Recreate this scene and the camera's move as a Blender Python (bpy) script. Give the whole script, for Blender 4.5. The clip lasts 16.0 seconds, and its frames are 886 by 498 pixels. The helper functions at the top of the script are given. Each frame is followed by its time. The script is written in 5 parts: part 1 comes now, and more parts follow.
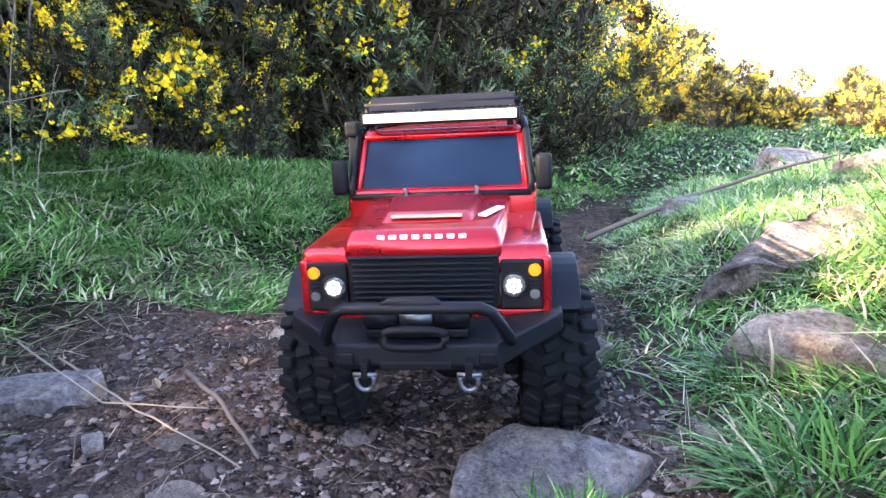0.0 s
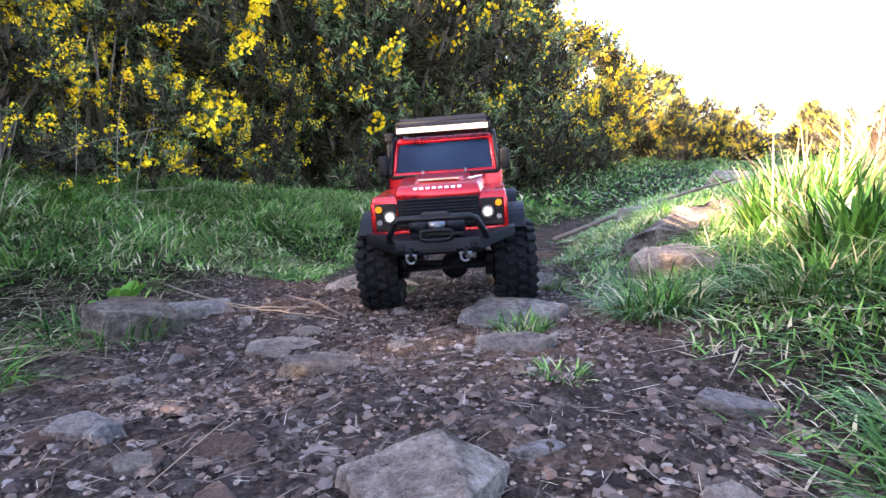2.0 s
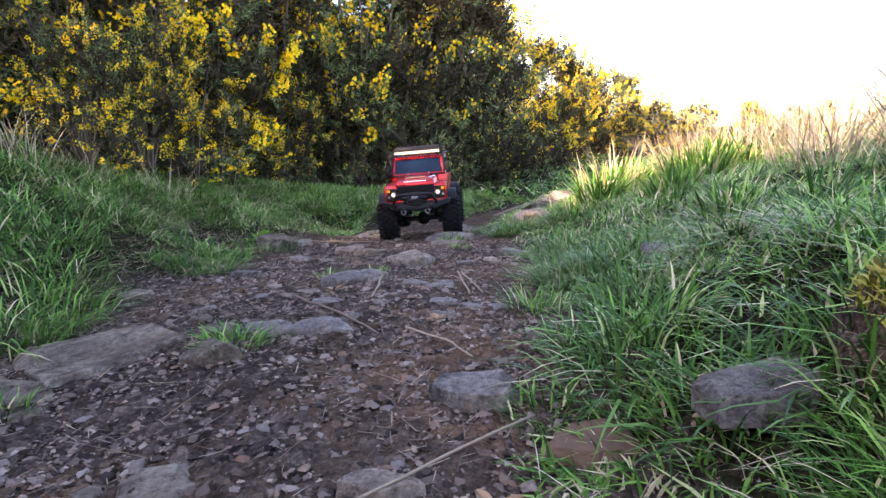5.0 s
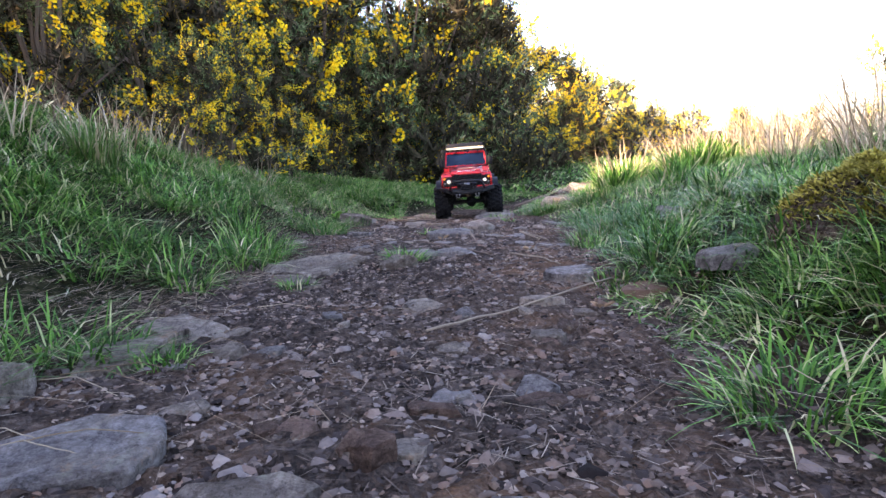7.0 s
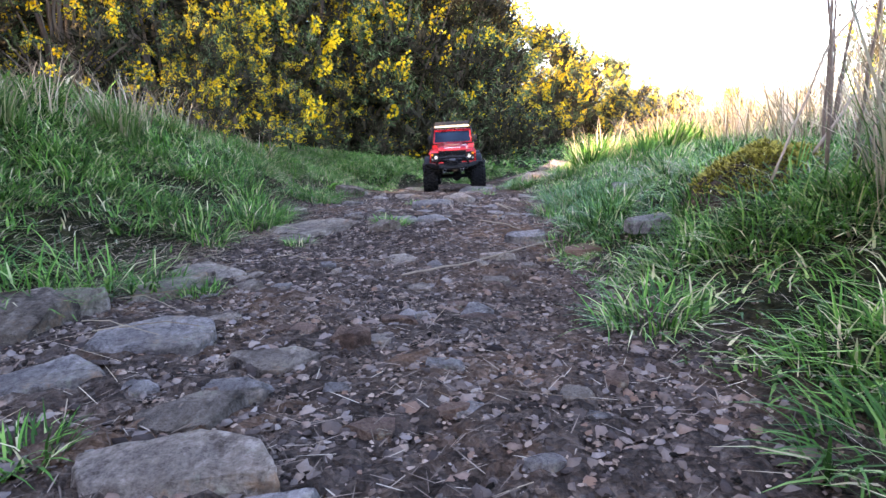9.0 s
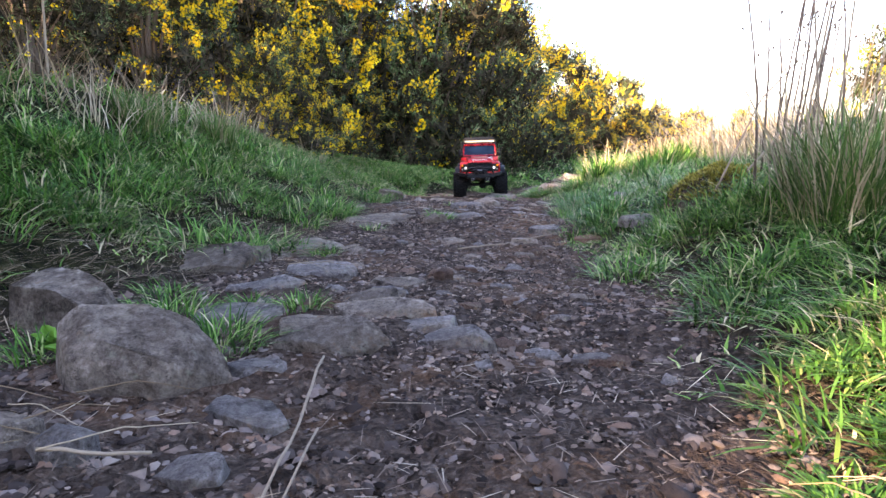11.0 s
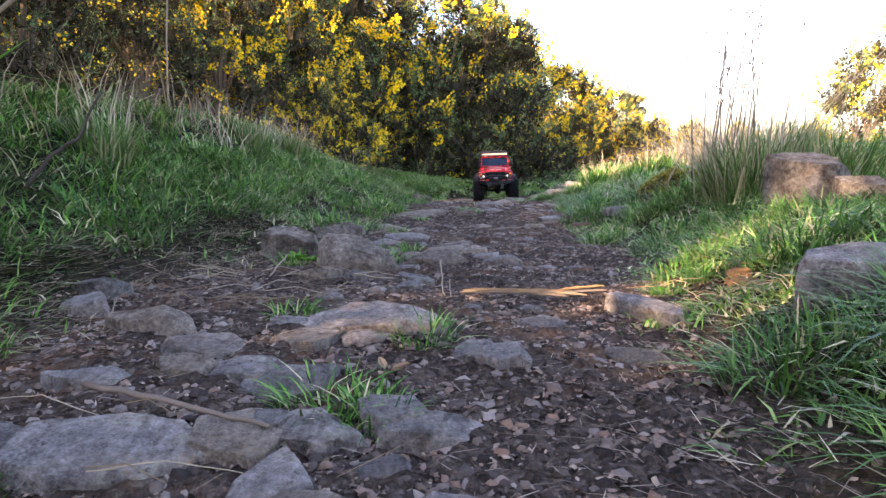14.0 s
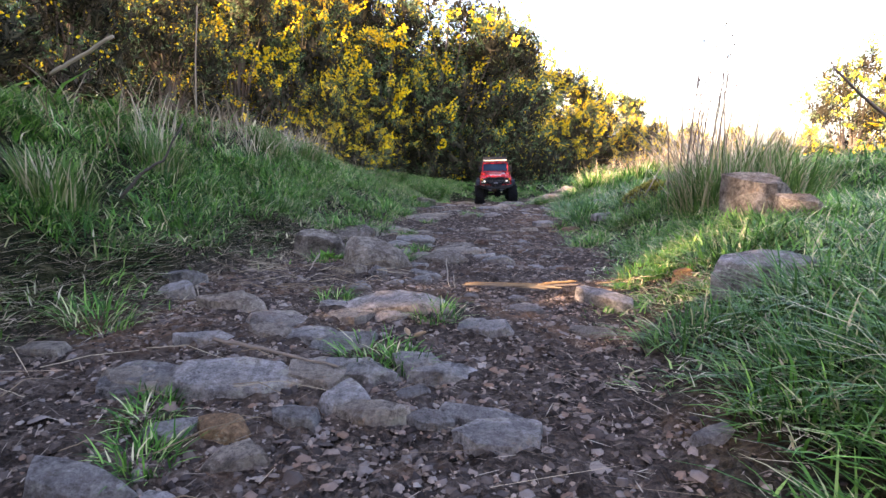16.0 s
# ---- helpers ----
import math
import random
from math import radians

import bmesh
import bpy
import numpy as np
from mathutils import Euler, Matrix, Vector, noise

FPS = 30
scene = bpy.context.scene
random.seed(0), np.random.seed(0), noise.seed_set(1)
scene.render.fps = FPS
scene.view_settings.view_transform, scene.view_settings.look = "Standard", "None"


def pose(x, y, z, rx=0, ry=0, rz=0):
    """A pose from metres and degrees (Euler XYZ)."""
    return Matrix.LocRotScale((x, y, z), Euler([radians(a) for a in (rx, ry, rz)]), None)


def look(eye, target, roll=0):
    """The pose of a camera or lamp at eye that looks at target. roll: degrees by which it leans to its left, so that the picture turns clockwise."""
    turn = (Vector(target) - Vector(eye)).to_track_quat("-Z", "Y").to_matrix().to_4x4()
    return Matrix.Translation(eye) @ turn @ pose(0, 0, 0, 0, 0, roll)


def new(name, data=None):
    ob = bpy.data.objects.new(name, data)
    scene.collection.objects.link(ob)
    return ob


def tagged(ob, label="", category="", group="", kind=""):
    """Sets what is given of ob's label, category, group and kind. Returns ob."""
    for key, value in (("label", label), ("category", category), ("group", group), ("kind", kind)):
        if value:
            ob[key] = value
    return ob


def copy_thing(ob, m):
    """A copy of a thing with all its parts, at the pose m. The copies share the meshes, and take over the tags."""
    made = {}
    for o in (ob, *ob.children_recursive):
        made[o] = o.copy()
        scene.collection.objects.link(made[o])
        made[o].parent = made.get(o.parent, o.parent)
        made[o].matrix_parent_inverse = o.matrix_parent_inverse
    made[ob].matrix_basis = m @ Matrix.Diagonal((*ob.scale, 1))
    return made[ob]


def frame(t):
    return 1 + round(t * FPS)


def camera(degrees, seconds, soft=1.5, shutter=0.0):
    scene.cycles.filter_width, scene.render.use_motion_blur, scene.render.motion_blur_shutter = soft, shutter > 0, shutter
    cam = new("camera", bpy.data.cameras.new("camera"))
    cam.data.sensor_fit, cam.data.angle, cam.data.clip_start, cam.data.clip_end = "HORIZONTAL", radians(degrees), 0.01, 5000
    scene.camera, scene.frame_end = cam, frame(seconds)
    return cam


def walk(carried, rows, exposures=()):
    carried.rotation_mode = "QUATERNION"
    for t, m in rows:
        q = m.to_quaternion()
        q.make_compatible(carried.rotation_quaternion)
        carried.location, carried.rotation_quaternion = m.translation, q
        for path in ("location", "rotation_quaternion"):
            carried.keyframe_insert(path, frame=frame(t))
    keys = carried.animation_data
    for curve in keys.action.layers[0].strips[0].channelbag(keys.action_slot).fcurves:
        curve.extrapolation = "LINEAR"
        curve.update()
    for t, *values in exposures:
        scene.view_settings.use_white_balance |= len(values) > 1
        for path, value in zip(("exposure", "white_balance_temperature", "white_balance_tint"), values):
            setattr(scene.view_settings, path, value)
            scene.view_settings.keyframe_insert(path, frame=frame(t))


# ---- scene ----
cam = camera(71.6, 16.0)
PATH = [
    (0, (0.033, 0.003, 0.385), (-0.124, 1.938, -0.095), -0.1),
    (0.5, (0.044, -0.001, 0.341), (-0.108, 1.949, -0.076), -1.3),
    (1, (0.033, -0.088, 0.327), (-0.12, 1.87, -0.052), -1.3),
    (1.5, (0.018, -0.253, 0.328), (-0.133, 1.709, -0.028), -1.5),
    (2, (0.037, -0.393, 0.347), (-0.08, 1.573, 0.003), -1.6),
    (2.5, (0.103, -0.513, 0.379), (0.015, 1.456, 0.036), -1.8),
    (3, (0.094, -0.606, 0.366), (0.006, 1.358, -0.001), -1.8),
    (3.5, (0.149, -0.79, 0.441), (0.057, 1.173, 0.069), -1.8),
    (4, (0.139, -1.077, 0.451), (0.05, 0.887, 0.083), -1.5),
    (4.2, (0.153, -1.153, 0.427), (0.074, 0.812, 0.061), -1.5),
    (6.3, (-0.04, -1.73, 0.404), (-0.09, 0.24, 0.06), -2.7),
    (6.5, (-0.061, -1.775, 0.401), (-0.105, 0.195, 0.059), -2.3),
    (7, (-0.074, -1.853, 0.4), (-0.107, 0.116, 0.052), -1.8),
    (7.5, (-0.079, -1.916, 0.401), (-0.098, 0.048, 0.027), -1.7),
    (8, (-0.074, -1.963, 0.365), (-0.084, -0.004, -0.036), -1.4),
    (8.5, (-0.068, -1.963, 0.402), (-0.078, -0.009, -0.022), -1.2),
    (9, (-0.035, -2.061, 0.417), (-0.055, -0.107, -0.011), -0.8),
    (9.5, (-0.088, -2.241, 0.425), (-0.121, -0.286, 0.004), 0.1),
    (9.7, (-0.089, -2.275, 0.435), (-0.126, -0.32, 0.016), 0.5),
    (11.8, (-0.115, -2.551, 0.443), (-0.168, -0.586, 0.074), 0.9),
    (12, (-0.115, -2.567, 0.449), (-0.166, -0.601, 0.084), 0.9),
    (12.5, (-0.128, -2.622, 0.449), (-0.178, -0.656, 0.083), 0.7),
    (13, (-0.131, -2.72, 0.464), (-0.182, -0.753, 0.101), 0.3),
    (13.5, (-0.171, -2.885, 0.483), (-0.23, -0.919, 0.123), 0.3),
    (14, (-0.18, -3.045, 0.454), (-0.253, -1.078, 0.101), 0.4),
    (14.5, (-0.16, -3.117, 0.472), (-0.241, -1.15, 0.122), 0.5),
    (15, (-0.16, -3.161, 0.477), (-0.249, -1.194, 0.126), 0.6),
    (15.5, (-0.17, -3.187, 0.477), (-0.257, -1.221, 0.122), 0.8),
    (16, (-0.181, -3.272, 0.499), (-0.257, -1.305, 0.143), 1.1),
]
EXPOSURES = [(0.0, 3.85, 6000, 22), (2.0, 3.62, 6450, 26), (4.0, 3.25, 7000, 28), (7.0, 3.3, 6700, 27), (8.5, 3.5, 6600, 24), (9.5, 3.55, 6600, 25), (12.0, 3.15, 6950, 25), (16.0, 3.15, 6900, 26)]
walk(cam, [(t, look(eye, target, roll)) for t, eye, target, roll in PATH], EXPOSURES)

# ---- world, sun ----
SUN_TO = Vector((-0.79, -0.46, 0.40)).normalized()
world = bpy.data.worlds.new("sky")
scene.world = world
world.use_nodes = True
wn = world.node_tree.nodes
sky = wn.new("ShaderNodeTexSky")
sky.sky_type = "NISHITA"
sky.sun_disc = False
sky.sun_elevation = math.asin(SUN_TO.z)
sky.sun_rotation = math.atan2(SUN_TO.x, SUN_TO.y)
sky.dust_density = 1.6
world.node_tree.links.new(sky.outputs[0], wn["Background"].inputs[0])
wn["Background"].inputs[1].default_value = 0.15
sun = new("sun", bpy.data.lights.new("sun", "SUN"))
sun.data.energy = 5.0
sun.data.angle = radians(0.6)
sun.data.color = (1.0, 0.78, 0.48)
sun.matrix_world = look(SUN_TO * 20, (0, 0, 0))

# ---- materials ----


def nodes_of(name, rough=0.8, metal=0.0, gloss=0.15):
    m = bpy.data.materials.new(name)
    m.use_nodes = True
    nt = m.node_tree
    b = nt.nodes["Principled BSDF"]
    b.inputs["Roughness"].default_value = rough
    b.inputs["Metallic"].default_value = metal
    b.inputs["Specular IOR Level"].default_value = gloss
    return m, nt, b


def ramp(nt, fac, stops):
    r = nt.nodes.new("ShaderNodeValToRGB")
    el = r.color_ramp.elements
    while len(el) < len(stops):
        el.new(0.5)
    for e, (p, c) in zip(el, stops):
        e.position, e.color = p, (*c, 1)
    nt.links.new(fac, r.inputs[0])
    return r.outputs[0]


def noise_of(nt, scale, detail=4, rough=0.6, coord="Object"):
    tc = nt.nodes.new("ShaderNodeTexCoord")
    n = nt.nodes.new("ShaderNodeTexNoise")
    n.inputs["Scale"].default_value, n.inputs["Detail"].default_value = scale, detail
    n.inputs["Roughness"].default_value = rough
    nt.links.new(tc.outputs[coord], n.inputs["Vector"])
    return n.outputs[0]


def mix(nt, fac, a, b, how="MIX"):
    n = nt.nodes.new("ShaderNodeMix")
    n.data_type, n.blend_type = "RGBA", how
    for sock, v in ((n.inputs[0], fac), (n.inputs[6], a), (n.inputs[7], b)):
        if isinstance(v, (int, float)):
            sock.default_value = v
        elif isinstance(v, tuple):
            sock.default_value = (*v, 1)
        else:
            nt.links.new(v, sock)
    return n.outputs[2]


def scaled(nt, sock, lo, hi):
    n = nt.nodes.new("ShaderNodeMapRange")
    n.inputs["To Min"].default_value, n.inputs["To Max"].default_value = lo, hi
    nt.links.new(sock, n.inputs["Value"])
    return n.outputs[0]


def bump(nt, b, height, strength=0.5, dist=0.004):
    n = nt.nodes.new("ShaderNodeBump")
    n.inputs["Strength"].default_value, n.inputs["Distance"].default_value = strength, dist
    nt.links.new(height, n.inputs["Height"])
    nt.links.new(n.outputs[0], b.inputs["Normal"])


def brighten(nt, col, fac):
    h = nt.nodes.new("ShaderNodeHueSaturation")
    nt.links.new(col, h.inputs["Color"])
    nt.links.new(fac, h.inputs["Value"])
    return h.outputs[0]


def stone_mat(name, dark, mid, light, lichen=(0.30, 0.29, 0.22)):
    m, nt, b = nodes_of(name, 0.85, 0.0, 0.08)
    n1, n2, n3 = noise_of(nt, 26, 8, 0.75), noise_of(nt, 110, 6, 0.8), noise_of(nt, 38, 5, 0.7)
    c = ramp(nt, n1, [(0.36, dark), (0.5, mid), (0.66, light)])
    c = mix(nt, scaled(nt, n2, -1.2, 2.1), c, (0.36, 0.335, 0.32), "MULTIPLY")
    stain = ramp(nt, noise_of(nt, 15, 6, 0.7), [(0.42, (1.12, 1.12, 1.12)), (0.56, (0.62, 0.58, 0.54)), (0.7, (0.34, 0.30, 0.26))])
    c = mix(nt, 0.85, c, stain, "MULTIPLY")
    pits = ramp(nt, noise_of(nt, 90, 10, 0.9), [(0.38, (0.22, 0.21, 0.20)), (0.47, (0.95, 0.95, 0.95)), (0.58, (1.0, 1.0, 1.0)), (0.65, (1.7, 1.66, 1.6))])
    rust = ramp(nt, noise_of(nt, 22, 6, 0.7), [(0.60, (0, 0, 0)), (0.70, (0.55, 0.55, 0.55))])
    c = mix(nt, rust, c, (0.27, 0.15, 0.075))
    c = mix(nt, 0.9, c, pits, "MULTIPLY")
    # crease shade put into the colour by pointiness; worn edges come out lighter
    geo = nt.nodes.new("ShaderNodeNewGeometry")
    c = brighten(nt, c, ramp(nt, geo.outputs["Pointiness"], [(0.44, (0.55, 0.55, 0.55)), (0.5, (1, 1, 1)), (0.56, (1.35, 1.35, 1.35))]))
    spots = ramp(nt, n3, [(0.6, (0, 0, 0)), (0.68, (0.5, 0.5, 0.5))])
    c = mix(nt, spots, c, lichen)
    info = nt.nodes.new("ShaderNodeObjectInfo")
    c = brighten(nt, c, scaled(nt, info.outputs["Random"], 0.72, 1.3))
    nt.links.new(c, b.inputs["Base Color"])
    hsum = nt.nodes.new("ShaderNodeMath")
    hsum.operation = "MULTIPLY_ADD"
    hsum.inputs[1].default_value = 0.9
    nt.links.new(n1, hsum.inputs[0])
    nt.links.new(n2, hsum.inputs[2])
    bump(nt, b, hsum.outputs[0], 1.0, 0.011)
    return m


def island_mat(name, stops, rough=0.6, through_light=0.0, value=(0.7, 1.3), grain=0.0):
    """Leaves, blades, pebbles: each island takes its own tint."""
    m, nt, b = nodes_of(name, rough, 0.0, 0.12 if through_light else 0.03)
    g = nt.nodes.new("ShaderNodeNewGeometry")
    c = ramp(nt, g.outputs["Random Per Island"], stops)
    n = noise_of(nt, 6, 2)
    c = brighten(nt, c, scaled(nt, n, *value))
    if grain:
        n2 = noise_of(nt, grain, 4, 0.7)
        c = brighten(nt, c, scaled(nt, n2, 0.55, 1.45))
        bump(nt, b, n2, 0.6, 0.002)
    nt.links.new(c, b.inputs["Base Color"])
    if through_light:
        tr = nt.nodes.new("ShaderNodeBsdfTranslucent")
        nt.links.new(c, tr.inputs[0])
        ms = nt.nodes.new("ShaderNodeMixShader")
        ms.inputs[0].default_value = through_light
        nt.links.new(b.outputs[0], ms.inputs[1])
        nt.links.new(tr.outputs[0], ms.inputs[2])
        nt.links.new(ms.outputs[0], nt.nodes["Material Output"].inputs[0])
    return m


def plain_mat(name, col, rough=0.5, metal=0.0, grain=90.0, vary=0.25, coat=0.0, relief=0.15):
    m, nt, b = nodes_of(name, rough, metal, 0.5 if coat else 0.13)
    n = noise_of(nt, grain, 4, 0.65)
    c = brighten(nt, mix(nt, 0.0, col, col), scaled(nt, n, 1 - vary, 1 + vary))
    nt.links.new(c, b.inputs["Base Color"])
    nt.links.new(scaled(nt, n, max(rough - 0.12, 0.02), min(rough + 0.15, 1)), b.inputs["Roughness"])
    b.inputs["Coat Weight"].default_value = coat
    b.inputs["Coat Roughness"].default_value = 0.08
    if relief:
        bump(nt, b, n, relief, 0.001)
    return m


def glow_mat(name, col, power):
    m, nt, b = nodes_of(name, 0.3)
    b.inputs["Base Color"].default_value = (col[0] * 0.3, col[1] * 0.3, col[2] * 0.3, 1)
    b.inputs["Emission Color"].default_value = (*col, 1)
    n = noise_of(nt, 160, 2)
    nt.links.new(scaled(nt, n, power * 0.6, power * 1.4), b.inputs["Emission Strength"])
    return m


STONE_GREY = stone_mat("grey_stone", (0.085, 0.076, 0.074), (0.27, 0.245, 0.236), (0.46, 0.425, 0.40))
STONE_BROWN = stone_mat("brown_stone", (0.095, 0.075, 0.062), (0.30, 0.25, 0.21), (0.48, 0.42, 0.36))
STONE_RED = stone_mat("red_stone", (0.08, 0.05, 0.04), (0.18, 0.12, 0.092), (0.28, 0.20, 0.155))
# brown stone with shade put into its colour, for one boulder
SHADED_STONE = stone_mat("dark_brown_stone", (0.03, 0.021, 0.016), (0.075, 0.05, 0.036), (0.13, 0.095, 0.07), (0.14, 0.11, 0.08))
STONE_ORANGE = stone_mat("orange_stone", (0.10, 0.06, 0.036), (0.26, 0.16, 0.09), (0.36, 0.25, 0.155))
# tints spread wide: darkest stand for shaded gaps, light greens for sky glints
GRASS = island_mat("grass_blade", [(0.0, (0.010, 0.030, 0.006)), (0.28, (0.026, 0.080, 0.012)), (0.6, (0.080, 0.205, 0.030)),
                                   (0.82, (0.19, 0.32, 0.07)), (0.92, (0.46, 0.39, 0.24))], 0.5, 0.22, (0.65, 1.6))
GRASS_SHORT = island_mat("short_grass_blade", [(0.0, (0.030, 0.07, 0.010)), (0.45, (0.065, 0.145, 0.018)), (0.72, (0.12, 0.20, 0.04)),
                                               (0.82, (0.28, 0.23, 0.14)), (1.0, (0.44, 0.38, 0.27))], 0.5, 0.22, (0.5, 1.5))
GRASS_DEEP = island_mat("long_grass_blade", [(0.0, (0.014, 0.042, 0.009)), (0.4, (0.034, 0.098, 0.016)), (0.75, (0.070, 0.165, 0.028)),
                                         (0.87, (0.13, 0.20, 0.055)), (0.95, (0.36, 0.30, 0.18))], 0.5, 0.2, (0.6, 1.5))
RUSH = island_mat("rush_blade", [(0.0, (0.022, 0.052, 0.012)), (0.4, (0.055, 0.115, 0.024)), (0.68, (0.11, 0.165, 0.045)), (0.82, (0.24, 0.20, 0.12)), (1.0, (0.40, 0.33, 0.22))], 0.55, 0.2, (0.6, 1.4))
STRAW = island_mat("dry_straw", [(0.0, (0.20, 0.15, 0.10)), (0.5, (0.36, 0.29, 0.20)), (1.0, (0.52, 0.44, 0.32))], 0.7, 0.15)
STRAW_BROWN = island_mat("weathered_straw", [(0.0, (0.10, 0.068, 0.042)), (0.5, (0.21, 0.148, 0.092)), (1.0, (0.36, 0.28, 0.19))], 0.75, 0.15)
LEAF = island_mat("broad_leaf", [(0.0, (0.05, 0.14, 0.015)), (1.0, (0.11, 0.24, 0.03))], 0.45, 0.2)
DEAD_LEAF = island_mat("dead_leaf", [(0.0, (0.15, 0.09, 0.05)), (1.0, (0.32, 0.22, 0.14))], 0.7, 0.1)
DEBRIS = island_mat("plant_debris", [(0.0, (0.04, 0.03, 0.025)), (0.5, (0.12, 0.09, 0.07)), (0.88, (0.20, 0.155, 0.12)), (1.0, (0.32, 0.27, 0.21))], 0.85)
PEBBLE = island_mat("gravel_stone", [(0.0, (0.016, 0.012, 0.011)), (0.3, (0.062, 0.048, 0.042)), (0.55, (0.118, 0.088, 0.071)), (0.75, (0.155, 0.128, 0.115)),
                                     (0.86, (0.15, 0.090, 0.062)), (1.0, (0.215, 0.182, 0.158))], 0.85, 0.0, (0.45, 1.35), 160)
CRUMB = island_mat("soil_crumb", [(0.0, (0.006, 0.005, 0.004)), (0.35, (0.040, 0.029, 0.023)), (0.7, (0.125, 0.087, 0.064)), (1.0, (0.27, 0.205, 0.16))], 0.95, 0.0, (0.6, 1.4), 300)
SPINE = island_mat("gorse_spine", [(0.0, (0.020, 0.034, 0.011)), (0.45, (0.070, 0.114, 0.039)), (0.85, (0.185, 0.25, 0.11)), (0.96, (0.27, 0.195, 0.115))], 0.6, 0.2)
# dead inner growth, lowered to near black for the shade within the hedge
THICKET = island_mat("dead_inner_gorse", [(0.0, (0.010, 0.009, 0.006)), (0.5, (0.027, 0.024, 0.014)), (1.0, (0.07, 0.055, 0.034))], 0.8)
PETAL = island_mat("gorse_petal", [(0.0, (0.85, 0.50, 0.005)), (0.5, (0.95, 0.66, 0.012)), (1.0, (0.97, 0.76, 0.04))], 0.5, 0.25, (0.85, 1.15))
TWIG = plain_mat("brown_twig", (0.12, 0.09, 0.07), 0.85, 0, 120, 0.4, 0, 0.5)
DRY_WOOD = plain_mat("bleached_wood", (0.21, 0.165, 0.12), 0.8, 0, 160, 0.35, 0, 0.5)
STALK = plain_mat("golden_split_stalk", (0.20, 0.122, 0.060), 0.7, 0, 220, 0.45, 0, 0.5)
DARK_WOOD = plain_mat("dark_wet_wood", (0.05, 0.04, 0.035), 0.7, 0, 160, 0.4, 0, 0.5)
MOSS = island_mat("moss_clump", [(0.0, (0.08, 0.07, 0.014)), (0.5, (0.20, 0.175, 0.028)), (1.0, (0.32, 0.29, 0.055))], 0.9, 0.1)
CLAY = plain_mat("red_clay", (0.10, 0.062, 0.043), 0.9, 0, 60, 0.4, 0, 0.8)

m, nt, b = nodes_of("trail_earth", 0.95, 0.0, 0.02)
n1, n2, n3 = noise_of(nt, 3.2, 5, 0.6), noise_of(nt, 45, 6, 0.7), noise_of(nt, 260, 4, 0.7)
earth = ramp(nt, n1, [(0.34, (0.020, 0.015, 0.012)), (0.5, (0.058, 0.041, 0.032)), (0.66, (0.14, 0.088, 0.058))])
earth = mix(nt, 0.55, earth, ramp(nt, n2, [(0.40, (0.004, 0.0035, 0.003)), (0.56, (0.045, 0.035, 0.029)), (0.70, (0.20, 0.16, 0.13))]))
# spots of bare clay, widened so their warm colour also stands for sunlit ground
clay_sun_spot = ramp(nt, noise_of(nt, 4.3, 5, 0.65), [(0.52, (0, 0, 0)), (0.64, (0.65, 0.65, 0.65))])
earth = mix(nt, clay_sun_spot, earth, (0.21, 0.112, 0.06))
# packed grit of many small chips
tc = nt.nodes.new("ShaderNodeTexCoord")
warp = nt.nodes.new("ShaderNodeTexNoise")
warp.inputs["Scale"].default_value = 70
warp.inputs["Detail"].default_value = 3
nt.links.new(tc.outputs["Object"], warp.inputs["Vector"])
shift = nt.nodes.new("ShaderNodeVectorMath")
shift.operation = "MULTIPLY_ADD"
shift.inputs[1].default_value = (0.012, 0.012, 0.012)
nt.links.new(warp.outputs["Color"], shift.inputs[0])
nt.links.new(tc.outputs["Object"], shift.inputs[2])
chips = []
for size in (95, 210):
    vor = nt.nodes.new("ShaderNodeTexVoronoi")
    vor.inputs["Scale"].default_value = size
    nt.links.new(shift.outputs[0], vor.inputs["Vector"])
    chips.append(vor)
grit = ramp(nt, chips[0].outputs["Color"], [(0.1, (0.005, 0.004, 0.004)), (0.5, (0.044, 0.033, 0.027)), (0.75, (0.105, 0.078, 0.063)), (0.94, (0.19, 0.155, 0.135))])
fine_grit = ramp(nt, chips[1].outputs["Color"], [(0.1, (0.005, 0.004, 0.004)), (0.5, (0.048, 0.036, 0.029)), (0.78, (0.12, 0.086, 0.065)), (0.95, (0.22, 0.175, 0.145))])
grit = mix(nt, scaled(nt, n2, -0.6, 1.6), grit, fine_grit)
earth = mix(nt, scaled(nt, noise_of(nt, 9, 4, 0.6), -0.2, 1.3), earth, grit)
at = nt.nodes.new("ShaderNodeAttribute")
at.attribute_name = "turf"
# bank soil, darkened past its own brown for shade between the blades
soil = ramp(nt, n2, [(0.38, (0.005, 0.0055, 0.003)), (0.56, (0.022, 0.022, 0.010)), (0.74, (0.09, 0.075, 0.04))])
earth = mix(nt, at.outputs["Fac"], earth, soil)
nt.links.new(brighten(nt, earth, scaled(nt, n3, 0.2, 1.65)), b.inputs["Base Color"])
hs = nt.nodes.new("ShaderNodeMath")
hs.operation = "ADD"
nt.links.new(n2, hs.inputs[0])
nt.links.new(scaled(nt, chips[0].outputs["Distance"], 0.9, 0.0), hs.inputs[1])
hs2 = nt.nodes.new("ShaderNodeMath")
hs2.operation = "ADD"
nt.links.new(hs.outputs[0], hs2.inputs[0])
nt.links.new(scaled(nt, chips[1].outputs["Distance"], 0.5, 0.0), hs2.inputs[1])
bump(nt, b, hs2.outputs[0], 1.0, 0.010)
EARTH = m

